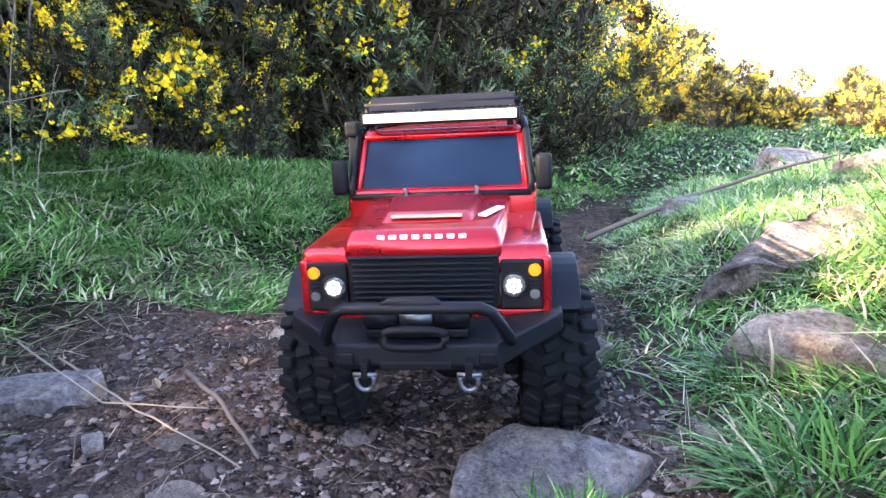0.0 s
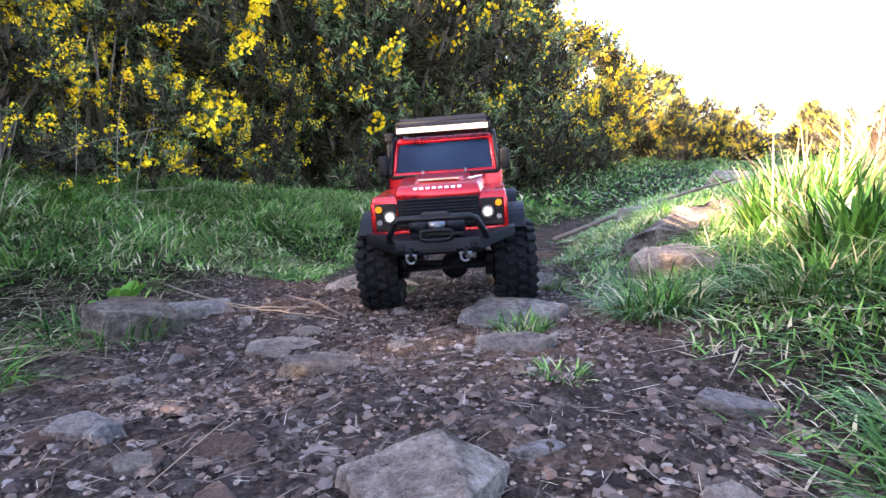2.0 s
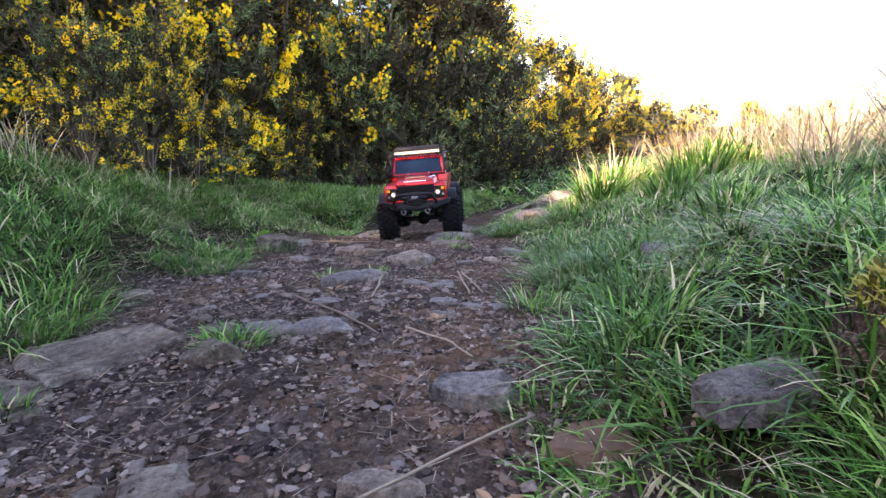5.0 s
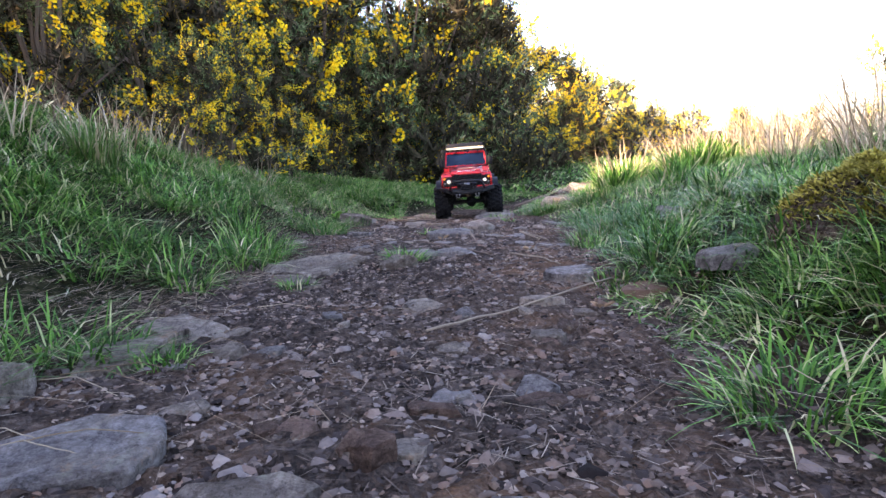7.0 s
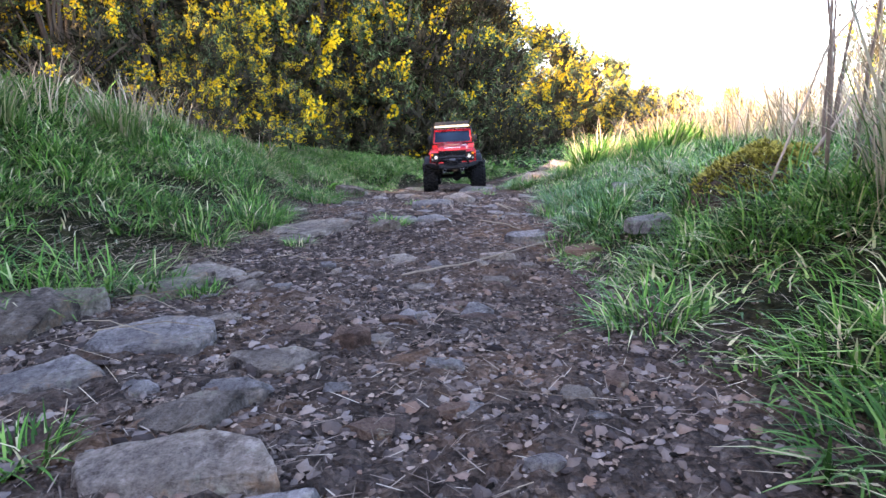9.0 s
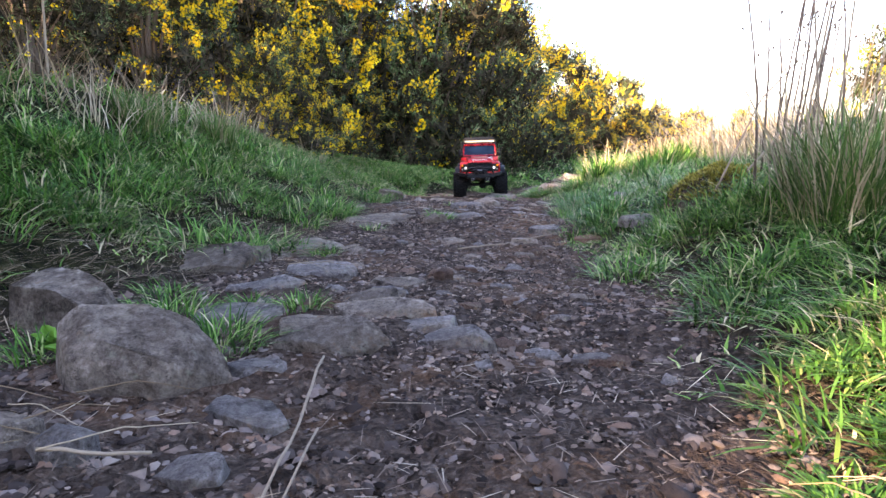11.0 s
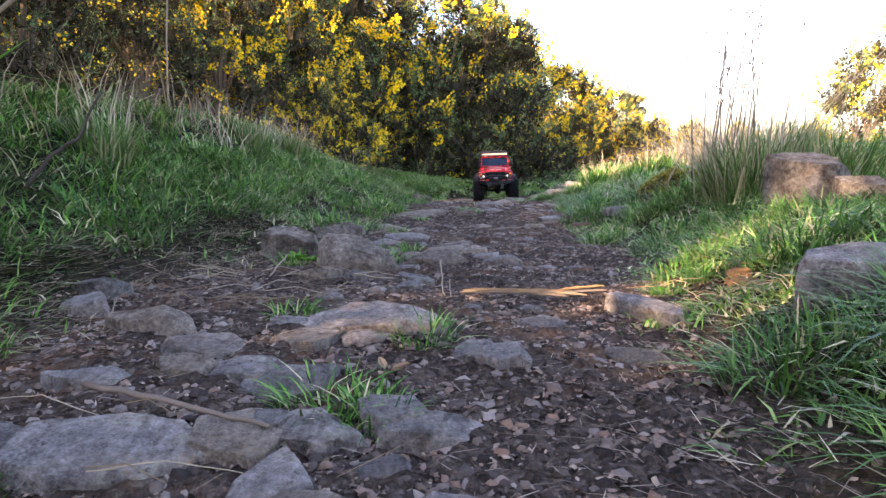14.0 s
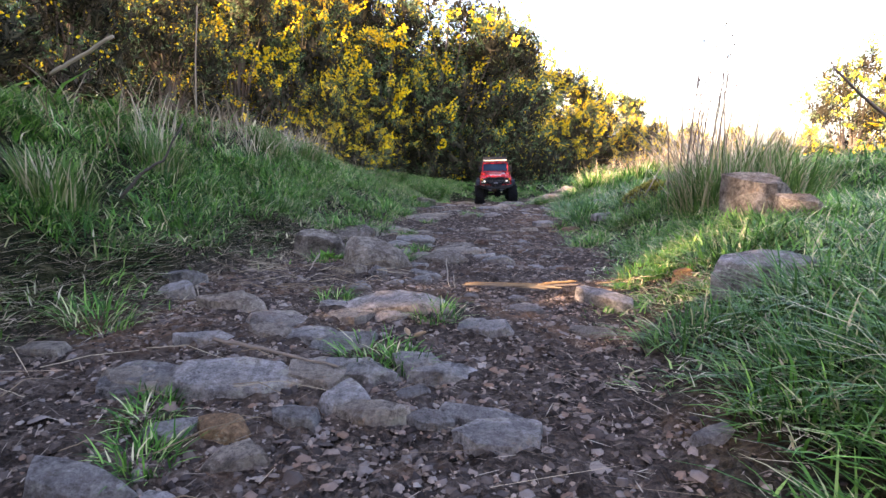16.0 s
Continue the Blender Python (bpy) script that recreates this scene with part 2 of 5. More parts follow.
RED = plain_mat("red_metallic_lacquer", (0.34, 0.006, 0.009), 0.26, 0.7, 9, 0.05, 0.3, 0)
BLACK = plain_mat("black_plastic", (0.005, 0.005, 0.006), 0.55, 0, 200, 0.3, 0, 0.1)
BLACK_SATIN = plain_mat("satin_black_paint", (0.005, 0.0055, 0.007), 0.45, 0, 120, 0.3, 0.0, 0.05)
RUBBER = plain_mat("dusty_rubber", (0.0065, 0.0064, 0.0068), 0.82, 0, 70, 0.5, 0, 0.4)
GLASS_DARK = plain_mat("tinted_glass", (0.002, 0.006, 0.018), 0.06, 0, 8, 0.2, 0.0, 0)
STEEL = plain_mat("bright_steel", (0.16, 0.16, 0.17), 0.45, 1.0, 120, 0.15, 0, 0.1)
WHITE_PRINT = plain_mat("white_print", (0.75, 0.75, 0.75), 0.4, 0, 60, 0.1, 0, 0)
GOLD_MESH = plain_mat("pale_vent_mesh", (0.40, 0.30, 0.19), 0.45, 0.3, 400, 0.5, 0, 0.3)
LAMP_WHITE = glow_mat("headlamp_glow", (1.0, 0.96, 0.86), 0.13)
LAMP_BAR = glow_mat("light_bar_glow", (1.0, 0.88, 0.62), 0.06)
LAMP_CLEAR = plain_mat("clear_lamp_glass", (0.22, 0.22, 0.21), 0.2, 0.7, 300, 0.4, 0.5, 0.1)
LAMP_AMBER = glow_mat("amber_glow", (1.0, 0.33, 0.01), 0.07)

# ---- making meshes ----


def link_mesh(name, me, parent=None, label=""):
    ob = new(name, me)
    if parent:
        ob.parent = parent
    if label:
        ob["label"] = label
    return ob


def tri_mesh(name, verts, tris, material, smooth=False):
    me = bpy.data.meshes.new(name)
    verts, tris = np.asarray(verts, np.float32), np.asarray(tris, np.int32)
    me.vertices.add(len(verts))
    me.vertices.foreach_set("co", verts.ravel())
    me.loops.add(tris.size)
    me.loops.foreach_set("vertex_index", tris.ravel())
    me.polygons.add(len(tris))
    me.polygons.foreach_set("loop_start", np.arange(0, tris.size, 3, dtype=np.int32))
    me.polygons.foreach_set("loop_total", np.full(len(tris), 3, np.int32))
    if smooth:
        me.polygons.foreach_set("use_smooth", np.ones(len(tris), bool))
    me.materials.append(material)
    me.update(calc_edges=True)
    return me


def part(name, bm, material, parent=None, label="", smooth=False):
    me = bpy.data.meshes.new(name)
    bm.normal_update()
    for f in bm.faces:
        f.smooth = smooth
    bm.to_mesh(me)
    bm.free()
    me.materials.append(material)
    return link_mesh(name, me, parent, label)


def hull(points, bevel=0.0, segments=2):
    bm = bmesh.new()
    for p in points:
        bm.verts.new(p)
    res = bmesh.ops.convex_hull(bm, input=bm.verts)
    junk = [g for g in res["geom_interior"] if isinstance(g, bmesh.types.BMVert)]
    if junk:
        bmesh.ops.delete(bm, geom=junk, context="VERTS")
    bmesh.ops.dissolve_limit(bm, angle_limit=0.02, verts=bm.verts, edges=bm.edges)
    if bevel:
        bmesh.ops.bevel(bm, geom=list(bm.edges), offset=bevel, segments=segments, profile=0.6, affect="EDGES", clamp_overlap=True)
    return bm


def box(cx, cy, cz, sx, sy, sz, bevel=0.0, segments=2):
    return hull([(cx + i * sx / 2, cy + j * sy / 2, cz + k * sz / 2) for i in (-1, 1) for j in (-1, 1) for k in (-1, 1)], bevel, segments)


def slab(profile, x0, x1, bevel=0.0):
    """A profile of (y, z) drawn out along x; it may be concave."""
    bm = bmesh.new()
    a = [bm.verts.new((x0, y, z)) for y, z in profile]
    f = bm.faces.new(a)
    out = bmesh.ops.extrude_face_region(bm, geom=[f])
    bmesh.ops.translate(bm, verts=[v for v in out["geom"] if isinstance(v, bmesh.types.BMVert)], vec=(x1 - x0, 0, 0))
    bmesh.ops.recalc_face_normals(bm, faces=bm.faces)
    if bevel:
        bmesh.ops.bevel(bm, geom=list(bm.edges), offset=bevel, segments=2, profile=0.6, affect="EDGES", clamp_overlap=True)
    return bm


def joined(*bms):
    out = bms[0]
    for o in bms[1:]:
        me = bpy.data.meshes.new("tmp")
        o.to_mesh(me)
        o.free()
        out.from_mesh(me)
        bpy.data.meshes.remove(me)
    return out


def tube(points, radii, sides=8):
    """A round bar along points; radii: one number or one for each point."""
    pts = [Vector(p) for p in points]
    radii = [radii] * len(pts) if isinstance(radii, (int, float)) else radii
    bm, rings = bmesh.new(), []
    up = Vector((0.13, 0.21, 0.97))
    for i, p in enumerate(pts):
        d = (pts[min(i + 1, len(pts) - 1)] - pts[max(i - 1, 0)]).normalized()
        a = d.cross(up if abs(d.dot(up)) < 0.95 else Vector((1, 0, 0))).normalized()
        c = d.cross(a)
        rings.append([bm.verts.new(p + radii[i] * (a * math.cos(q) + c * math.sin(q))) for q in [2 * math.pi * k / sides for k in range(sides)]])
    for r, s in zip(rings, rings[1:]):
        for k in range(sides):
            bm.faces.new((r[k], r[(k + 1) % sides], s[(k + 1) % sides], s[k]))
    bm.faces.new(rings[0][::-1])
    bm.faces.new(rings[-1])
    bmesh.ops.recalc_face_normals(bm, faces=bm.faces)
    return bm


def disc(cx, cy, cz, r, depth, axis="y", sides=24, bevel=0.0):
    d = Vector((depth / 2 if axis == "x" else 0, depth / 2 if axis == "y" else 0, depth / 2 if axis == "z" else 0))
    c = Vector((cx, cy, cz))
    bm = tube([c - d, c + d], r, sides)
    if bevel:
        bmesh.ops.bevel(bm, geom=[e for e in bm.edges if len(e.link_faces) == 2 and any(len(f.verts) > 4 for f in e.link_faces)], offset=bevel, segments=2, affect="EDGES")
    return bm


# ---- ground ----
KY=[-6,-4,-3.3,-2.7,-2.2,-1.66,-1.3,-1.0,-.7,-.2,0,.3,.6,1.2,2.0,3.0,5,8,14]
KZ=[.28,.26,.25,.24,.235,.2,.172,.165,.168,.148,.138,.112,.085,.03,-.03,-.05,-.03,0,0]
LX=[-.78,-.76,-.74,-.67,-.58,-.51,-.47,-.46,-.44,-.44,-.43,-.46,-.44,-.36,.16,.95,1.6,2.6,5]
RX=[-.08,-.06,-.05,-.02,.07,.17,.17,.19,.18,.25,.25,.23,.19,.20,.38,.70,1.2,2.2,4]
def sm(a,b,x):
    t=np.clip((x-a)/(b-a),0,1); return t*t*(3-2*t)
def height(x,y):
    z=np.interp(y,KY,KZ); l=np.interp(y,KY,LX); r=np.interp(y,KY,RX)
    dl=np.maximum(l-x,0); dr=np.maximum(x-r,0)
    soft=lambda d: d*d/(d+.08)
    zl=.52*soft(np.minimum(dl,.75))+.18*np.maximum(dl-.75,0)*np.exp(-np.maximum(dl-.75,0)/2)
    zr=.42*soft(np.minimum(dr,.3))+.16*np.maximum(np.minimum(dr-.3,1.2),0)
    zr=zr+.05*np.exp(-((y+1.12)/.34)**2)*sm(.05,.3,dr)
    zl=zl*np.interp(y,[.35,1.0,1.6,2.2,3,6],[1,.78,.62,.42,.22,.2])
    z=z+zl*sm(6,2,y)+zr*sm(5,1.5,y)
    return z


def lumps(x, y):
    """Fine unevenness of the trail and of the banks."""
    z = 0.010 * np.sin(5.1 * x + 2.3 * y) * np.sin(3.7 * y - 1.9 * x)
    z += 0.006 * np.sin(13 * x + 1.1) * np.sin(11 * y + 4.0 * x) + 0.003 * np.sin(37 * x + 9 * y) * np.sin(31 * y - 5 * x)
    return z


def ground_z(x, y):
    return height(x, y) + lumps(x, y) * sm(6, 2, np.abs(np.asarray(y) + 1))


def spread(lo, hi, step, far, grow):
    core = list(np.arange(lo, hi + step / 2, step))
    s, v = step, core[-1]
    while v < far:
        s *= grow
        v += s
        core.append(v)
    s, v = step, core[0]
    while v > -far:
        s *= grow
        v -= s
        core.insert(0, v)
    return np.array(core)


gx, gy = spread(-0.95, 0.75, 0.012, 900, 1.22), spread(-3.4, 1.6, 0.014, 900, 1.22)
XX, YY = np.meshgrid(gx, gy)
rng = np.random.default_rng(5)
ZZ = ground_z(XX, YY)
near = (np.abs(XX) < 1) & (YY > -3.5) & (YY < 1.7)
ZZ = ZZ + np.where(near, rng.normal(0, 0.0028, XX.shape), 0)
W, H = len(gx), len(gy)
ii = (np.arange(H - 1)[:, None] * W + np.arange(W - 1)[None, :]).ravel()
tris = np.concatenate([np.stack([ii, ii + 1, ii + W + 1], 1), np.stack([ii, ii + W + 1, ii + W], 1)])
me = tri_mesh("ground", np.stack([XX.ravel(), YY.ravel(), ZZ.ravel()], 1), tris, EARTH, True)
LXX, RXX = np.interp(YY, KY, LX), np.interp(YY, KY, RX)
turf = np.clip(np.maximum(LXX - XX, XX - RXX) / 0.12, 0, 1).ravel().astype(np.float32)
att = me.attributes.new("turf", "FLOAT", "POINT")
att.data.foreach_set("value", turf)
tagged(link_mesh("ground", me), "dark earth trail with stony dirt between grassy banks", "ground", kind="structure")

# ---- the toy truck ----


def tyre_mesh(r=0.059, w=0.056):
    bm = bmesh.new()
    prof = [(-w * 0.40, r * 0.55), (-w * 0.5, r * 0.72), (-w * 0.5, r * 0.86), (-w * 0.40, r * 0.93), (0, r * 0.95), (w * 0.40, r * 0.93), (w * 0.5, r * 0.86), (w * 0.5, r * 0.72), (w * 0.40, r * 0.55)]
    n = 36
    rings = [[bm.verts.new((x, q * math.cos(2 * math.pi * k / n), q * math.sin(2 * math.pi * k / n))) for x, q in prof] for k in range(n)]
    for k in range(n):
        a, c = rings[k], rings[(k + 1) % n]
        for i in range(len(prof) - 1):
            bm.faces.new((a[i], a[i + 1], c[i + 1], c[i]))
        bm.faces.new((a[-1], a[0], c[0], c[-1]))
    bmesh.ops.recalc_face_normals(bm, faces=bm.faces)
    return bm


def tread(wheel, r=0.059, w=0.056):
    """Rubber blocks of a tyre, each its own piece on one of two shared meshes."""
    shapes = []
    for wx, ly in ((0.27, 0.0098), (0.23, 0.0088)):
        me = bpy.data.meshes.new("tread_block")
        q = box(0, 0, 0, w * wx, ly, 0.0085, 0.0014, 1)
        q.to_mesh(me)
        q.free()
        me.materials.append(RUBBER)
        shapes.append(me)
    rnd = random.Random(3)
    for k in range(22):
        for j, (x, m, rr) in enumerate(((-0.40, 0, 0.945), (-0.13, 1, 0.99), (0.13, 1, 0.99), (0.40, 0, 0.945))):
            a = 2 * math.pi * (k + (0.5 if j % 2 else 0) + rnd.uniform(-0.08, 0.08)) / 22
            yaw = rnd.uniform(-0.25, 0.25) + (0.3 if j in (1, 3) else -0.3)
            lean = 0.45 if j == 3 else (-0.45 if j == 0 else 0)
            ob = link_mesh("tread_block", shapes[m], wheel)
            ob.matrix_local = Matrix.Rotation(a, 4, "X") @ Matrix.Translation((x * w, 0, r * rr)) @ Matrix.Rotation(lean, 4, "Y") @ Matrix.Rotation(yaw, 4, "Z")


def toy_truck():
    t = new("toy_truck")
    # red lower body: side walls from the screen back, nose panels, bonnet
    part("body", joined(
        hull([(x, y, z) for x in (-0.088, 0.088) for y, z in ((-0.10, 0.112), (0.265, 0.112), (0.265, 0.195), (-0.10, 0.195))], 0.004),
        hull([(s, y, z) for s in (-0.092, 0.092) for y, z in ((-0.232, 0.158), (-0.228, 0.168), (-0.10, 0.172), (-0.10, 0.15), (-0.232, 0.15))], 0.004),
        hull([(s, y, z) for s in (0.0865, 0.0935) for y, z in ((-0.233, 0.118), (-0.233, 0.16), (-0.222, 0.16), (-0.222, 0.118))], 0.002),
        hull([(s, y, z) for s in (-0.0935, -0.0865) for y, z in ((-0.233, 0.118), (-0.233, 0.16), (-0.222, 0.16), (-0.222, 0.118))], 0.002),
        hull([(s, y, z) for s in (-0.090, 0.090) for y, z in ((-0.231, 0.112), (-0.231, 0.121), (-0.2, 0.121), (-0.2, 0.112))], 0.002),
    ), RED, t, "glossy red metallic body shell", True)
    part("bonnet", joined(
        hull([(s * 0.058, -0.235, z) for s in (-1, 1) for z in (0.160, 0.172)] + [(s * 0.054, -0.226, 0.181) for s in (-1, 1)] + [(s * 0.066, -0.098, z) for s in (-1, 1) for z in (0.16, 0.189)], 0.004),
        hull([(s * 0.036, -0.205, 0.182) for s in (-1, 1)] + [(s * 0.046, -0.118, 0.185) for s in (-1, 1)] + [(s * 0.032, -0.190, 0.1885) for s in (-1, 1)] + [(s * 0.038, -0.124, 0.1935) for s in (-1, 1)], 0.002),
    ), RED, t, "", True)
    part("bonnet_vent", box(0, -0.1985, 0.1862, 0.056, 0.006, 0.0022, 0.0006), GOLD_MESH, t, "pale mesh vent strip").rotation_euler = (0, 0, 0)
    for k in range(8):
        part("letter_bar", box(-0.030 + k * 0.0086, -0.2322, 0.1765, 0.0055, 0.002, 0.0033, 0.0004, 1), WHITE_PRINT, t, "white printed bar")
    part("sticker", hull([(0.046, -0.20, 0.1845), (0.060, -0.165, 0.186), (0.054, -0.160, 0.186), (0.040, -0.195, 0.185), (0.046, -0.20, 0.1855), (0.060, -0.165, 0.187), (0.054, -0.160, 0.187), (0.040, -0.195, 0.186)]), WHITE_PRINT, t, "white sticker")
    # cab above the waist
    a_low, a_top = (-0.094, 0.192), (-0.068, 0.243)
    frame_bars = []
    for s in (-1, 1):
        frame_bars.append(hull([(s * x, y + d, z) for (y, z), x in ((a_low, 0.083), (a_top, 0.078)) for x in (x, x - 0.0065) for d in (-0.002, 0.006)], 0.0012, 1))
    for (y, z), hw in ((a_low, 0.083), (a_top, 0.078)):
        frame_bars.append(box(0, y + 0.002, z, hw * 2, 0.007, 0.0075, 0.0015, 1))
    part("windscreen_frame", joined(*frame_bars), RED, t, "red windscreen surround", True)
    part("windscreen", hull([(s * x, y + d, z) for (y, z), x in ((a_low, 0.079), (a_top, 0.074)) for s in (-1, 1) for d in (0.0015, 0.004)]), GLASS_DARK, t, "dark reflective windscreen")
    part("cab", hull([(s * x, y, z) for s in (-1, 1) for x, y, z in ((0.081, -0.084, 0.195), (0.076, -0.062, 0.240), (0.076, 0.262, 0.240), (0.083, 0.264, 0.195))], 0.003), BLACK_SATIN, t)
    part("roof", hull([(s * x, y, z) for s in (-1, 1) for x, y, z in ((0.079, -0.073, 0.241), (0.074, -0.066, 0.250), (0.074, 0.258, 0.250), (0.079, 0.266, 0.241))], 0.004), RED, t, "", True)
    for s in (-1, 1):
        for y0, y1 in ((-0.055, 0.035), (0.05, 0.145), (0.16, 0.245)):
            part("side_window", hull([(s * x, y, z) for x, z in ((0.0838, 0.198), (0.0778, 0.235), (0.080, 0.198), (0.075, 0.235)) for y in (y0, y1)], 0.001, 1), GLASS_DARK, t)
        part("door", box(s * 0.0885, 0.0, 0.154, 0.004, 0.095, 0.07, 0.0015), RED, t, "", True)
    part("wiper_bar", joined(tube([(-0.084, -0.101, 0.1895), (0.084, -0.101, 0.1895)], 0.003), *[tube([(s * 0.083, -0.101, 0.1895), (s * 0.0845, -0.098, 0.20), (s * 0.080, -0.070, 0.248), (s * 0.080, 0.0, 0.254), (s * 0.080, 0.24, 0.254)], 0.0032) for s in (-1, 1)]), BLACK, t, "black tube cage round the cab", True)
    for x in (-0.032, 0.034):
        part("hinge_bolt", joined(disc(x, -0.104, 0.1955, 0.002, 0.005, "y", 10), box(x, -0.103, 0.1915, 0.0036, 0.005, 0.006, 0.001, 1)), STEEL, t)
    # nose
    for s in (-1, 1):
        p = part("lamp_panel", box(s * 0.072, -0.2335, 0.1405, 0.030, 0.004, 0.037, 0.002), BLACK, t)
        joined_lamp = []
        part("headlight", disc(s * 0.0665, -0.2365, 0.1405, 0.0088, 0.004, "y", 24, 0.0015), LAMP_CLEAR, p, "lit round headlight with ribbed glass")
        part("bezel", tube([(s * 0.0665 + 0.0090 * math.cos(a), -0.2372, 0.1405 + 0.0090 * math.sin(a)) for a in [2 * math.pi * k / 24 for k in range(25)]], 0.0009, 6), BLACK_SATIN, p, "", True)
        for i, j in ((0, 0), (0.0042, 0), (-0.0042, 0), (0, 0.0042), (0, -0.0042), (0.003, 0.003), (-0.003, -0.003), (0.003, -0.003), (-0.003, 0.003)):
            joined_lamp.append(disc(s * 0.0665 + i, -0.2389, 0.1405 + j, 0.0017, 0.0016, "y", 8))
        part("bulb", joined(*joined_lamp), LAMP_WHITE, p, "glowing lamp cluster")
        part("indicator", disc(s * 0.0815, -0.2365, 0.1515, 0.0045, 0.004, "y", 16, 0.001), LAMP_AMBER, p, "lit amber indicator")
        part("side_light", disc(s * 0.0815, -0.2362, 0.1335, 0.0036, 0.003, "y", 14, 0.0008), STEEL, p)
        for k in range(3):
            part("light_slot", box(s * 0.0815, -0.2362, 0.1385 + 0.0028 * k, 0.007, 0.002, 0.0012), BLACK_SATIN, p)
    g = part("grille", box(0, -0.2322, 0.1415, 0.1125, 0.003, 0.037, 0.001), BLACK, t)
    for k in range(8):
        part("slat", box(0, -0.2352, 0.1275 + k * 0.0042, 0.105, 0.0035, 0.0019, 0.0006, 1), BLACK_SATIN, g)
    part("rim_bar", joined(box(0, -0.2352, 0.1618, 0.112, 0.004, 0.003, 0.001, 1)), BLACK_SATIN, g)
    # bumper, hoop, winch
    b = part("bumper", joined(
        hull([(s * x, y, z) for s in (-1, 1) for x, y, z in ((0.056, -0.282, 0.113), (0.056, -0.284, 0.098), (0.052, -0.276, 0.092), (0.062, -0.235, 0.117), (0.062, -0.235, 0.092))], 0.002),
        *[hull([(s * x, y, z) for x, y, z in ((0.054, -0.282, 0.113), (0.054, -0.284, 0.096), (0.101, -0.238, 0.121), (0.101, -0.240, 0.107), (0.054, -0.235, 0.115), (0.054, -0.235, 0.094), (0.101, -0.222, 0.121), (0.101, -0.222, 0.107))], 0.002) for s in (-1, 1)]), BLACK_SATIN, t, "black steel winch bumper")
    for s in (-1, 1):
        part("bumper_slot", box(s * 0.048, -0.2845, 0.104, 0.011, 0.003, 0.008, 0.001, 1), BLACK, b)
    part("mouth_slot", box(0, -0.2838, 0.0985, 0.05, 0.003, 0.006, 0.001, 1), BLACK, b)
    part("bull_bar", joined(tube([(-0.064, -0.272, 0.112), (-0.062, -0.281, 0.119), (-0.052, -0.290, 0.138), (-0.045, -0.291, 0.1415), (0.045, -0.291, 0.1415), (0.052, -0.290, 0.138), (0.062, -0.281, 0.119), (0.064, -0.272, 0.112)], 0.0042, 10),
                            hull([(s * x, -0.291 + d, z) for s in (-1, 1) for d in (-0.003, 0.003) for x, z in ((0.024, 0.143), (0.014, 0.149))], 0.001, 1)), BLACK_SATIN, t, "", True)
    w = part("winch", joined(disc(-0.024, -0.270, 0.128, 0.0075, 0.024, "x", 16, 0.001), disc(0.024, -0.270, 0.128, 0.0075, 0.024, "x", 16, 0.001), box(0, -0.268, 0.118, 0.07, 0.014, 0.006, 0.001)), BLACK_SATIN, t, "", True)
    part("drum", disc(0, -0.272, 0.129, 0.006, 0.022, "x", 16), STEEL, w, "bright steel winch drum", True)
    part("fairlead", tube([(0.021 * math.copysign(abs(math.cos(a)) ** 0.5, math.cos(a)), -0.288, 0.119 + 0.0062 * math.copysign(abs(math.sin(a)) ** 0.6, math.sin(a))) for a in [2 * math.pi * (k + 0.5) / 20 for k in range(21)]], 0.0028, 8), BLACK, w, "", True)
    for x in (-0.034, 0.036):
        k = part("shackle", joined(tube([(x + 0.006 * math.cos(a), -0.291, 0.091 + 0.0068 * math.sin(a)) for a in [math.pi * (0.85 + 1.3 * i / 14) for i in range(15)]], 0.0016, 8), tube([(x - 0.008, -0.291, 0.095), (x + 0.008, -0.291, 0.095)], 0.0018, 8)), STEEL, t, "bright steel bow shackle", True)
        part("tab", box(x, -0.287, 0.098, 0.005, 0.012, 0.012, 0.001), BLACK, k)
    # arches, wheels, axles
    for s in (-1, 1):
        for yc in (-0.160, 0.164):
            arc = [(yc + 0.072 * math.cos(a), 0.062 + 0.083 * math.sin(a)) for a in [math.pi * (0.22 + 0.56 * i / 12) for i in range(13)]]
            inn = [(yc + 0.064 * math.cos(a), 0.062 + 0.074 * math.sin(a)) for a in [math.pi * (0.78 - 0.56 * i / 12) for i in range(13)]]
            part("wheel_arch", slab(arc + inn, s * 0.086, s * 0.117, 0.0015), BLACK_SATIN, t, "black plastic flared arch")
        part("side_step", joined(tube([(s * 0.102, -0.075, 0.092), (s * 0.102, 0.085, 0.092)], 0.005), *[tube([(s * 0.102, y, 0.092), (s * 0.06, y, 0.098)], 0.0035) for y in (-0.06, 0.0, 0.07)]), BLACK, t, "", True)
        mir = part("mirror", joined(tube([(s * 0.081, -0.085, 0.197), (s * 0.100, -0.092, 0.205)], 0.002), hull([(s * x, y, z) for x in (0.088, 0.103) for y in (-0.101, -0.090) for z in (0.191, 0.224)], 0.004)), BLACK, t, "black wing mirror", True)
    part("snorkel", joined(hull([(x, y + d, z) for x in (-0.091, -0.083) for y, z in ((-0.092, 0.175), (-0.070, 0.248)) for d in (0, 0.012)], 0.002), box(-0.087, -0.066, 0.252, 0.013, 0.02, 0.014, 0.003)), BLACK, t)
    tyre_bm = tyre_mesh()
    tyre_me = bpy.data.meshes.new("tyre")
    tyre_bm.to_mesh(tyre_me)
    tyre_bm.free()
    tyre_me.materials.append(RUBBER)
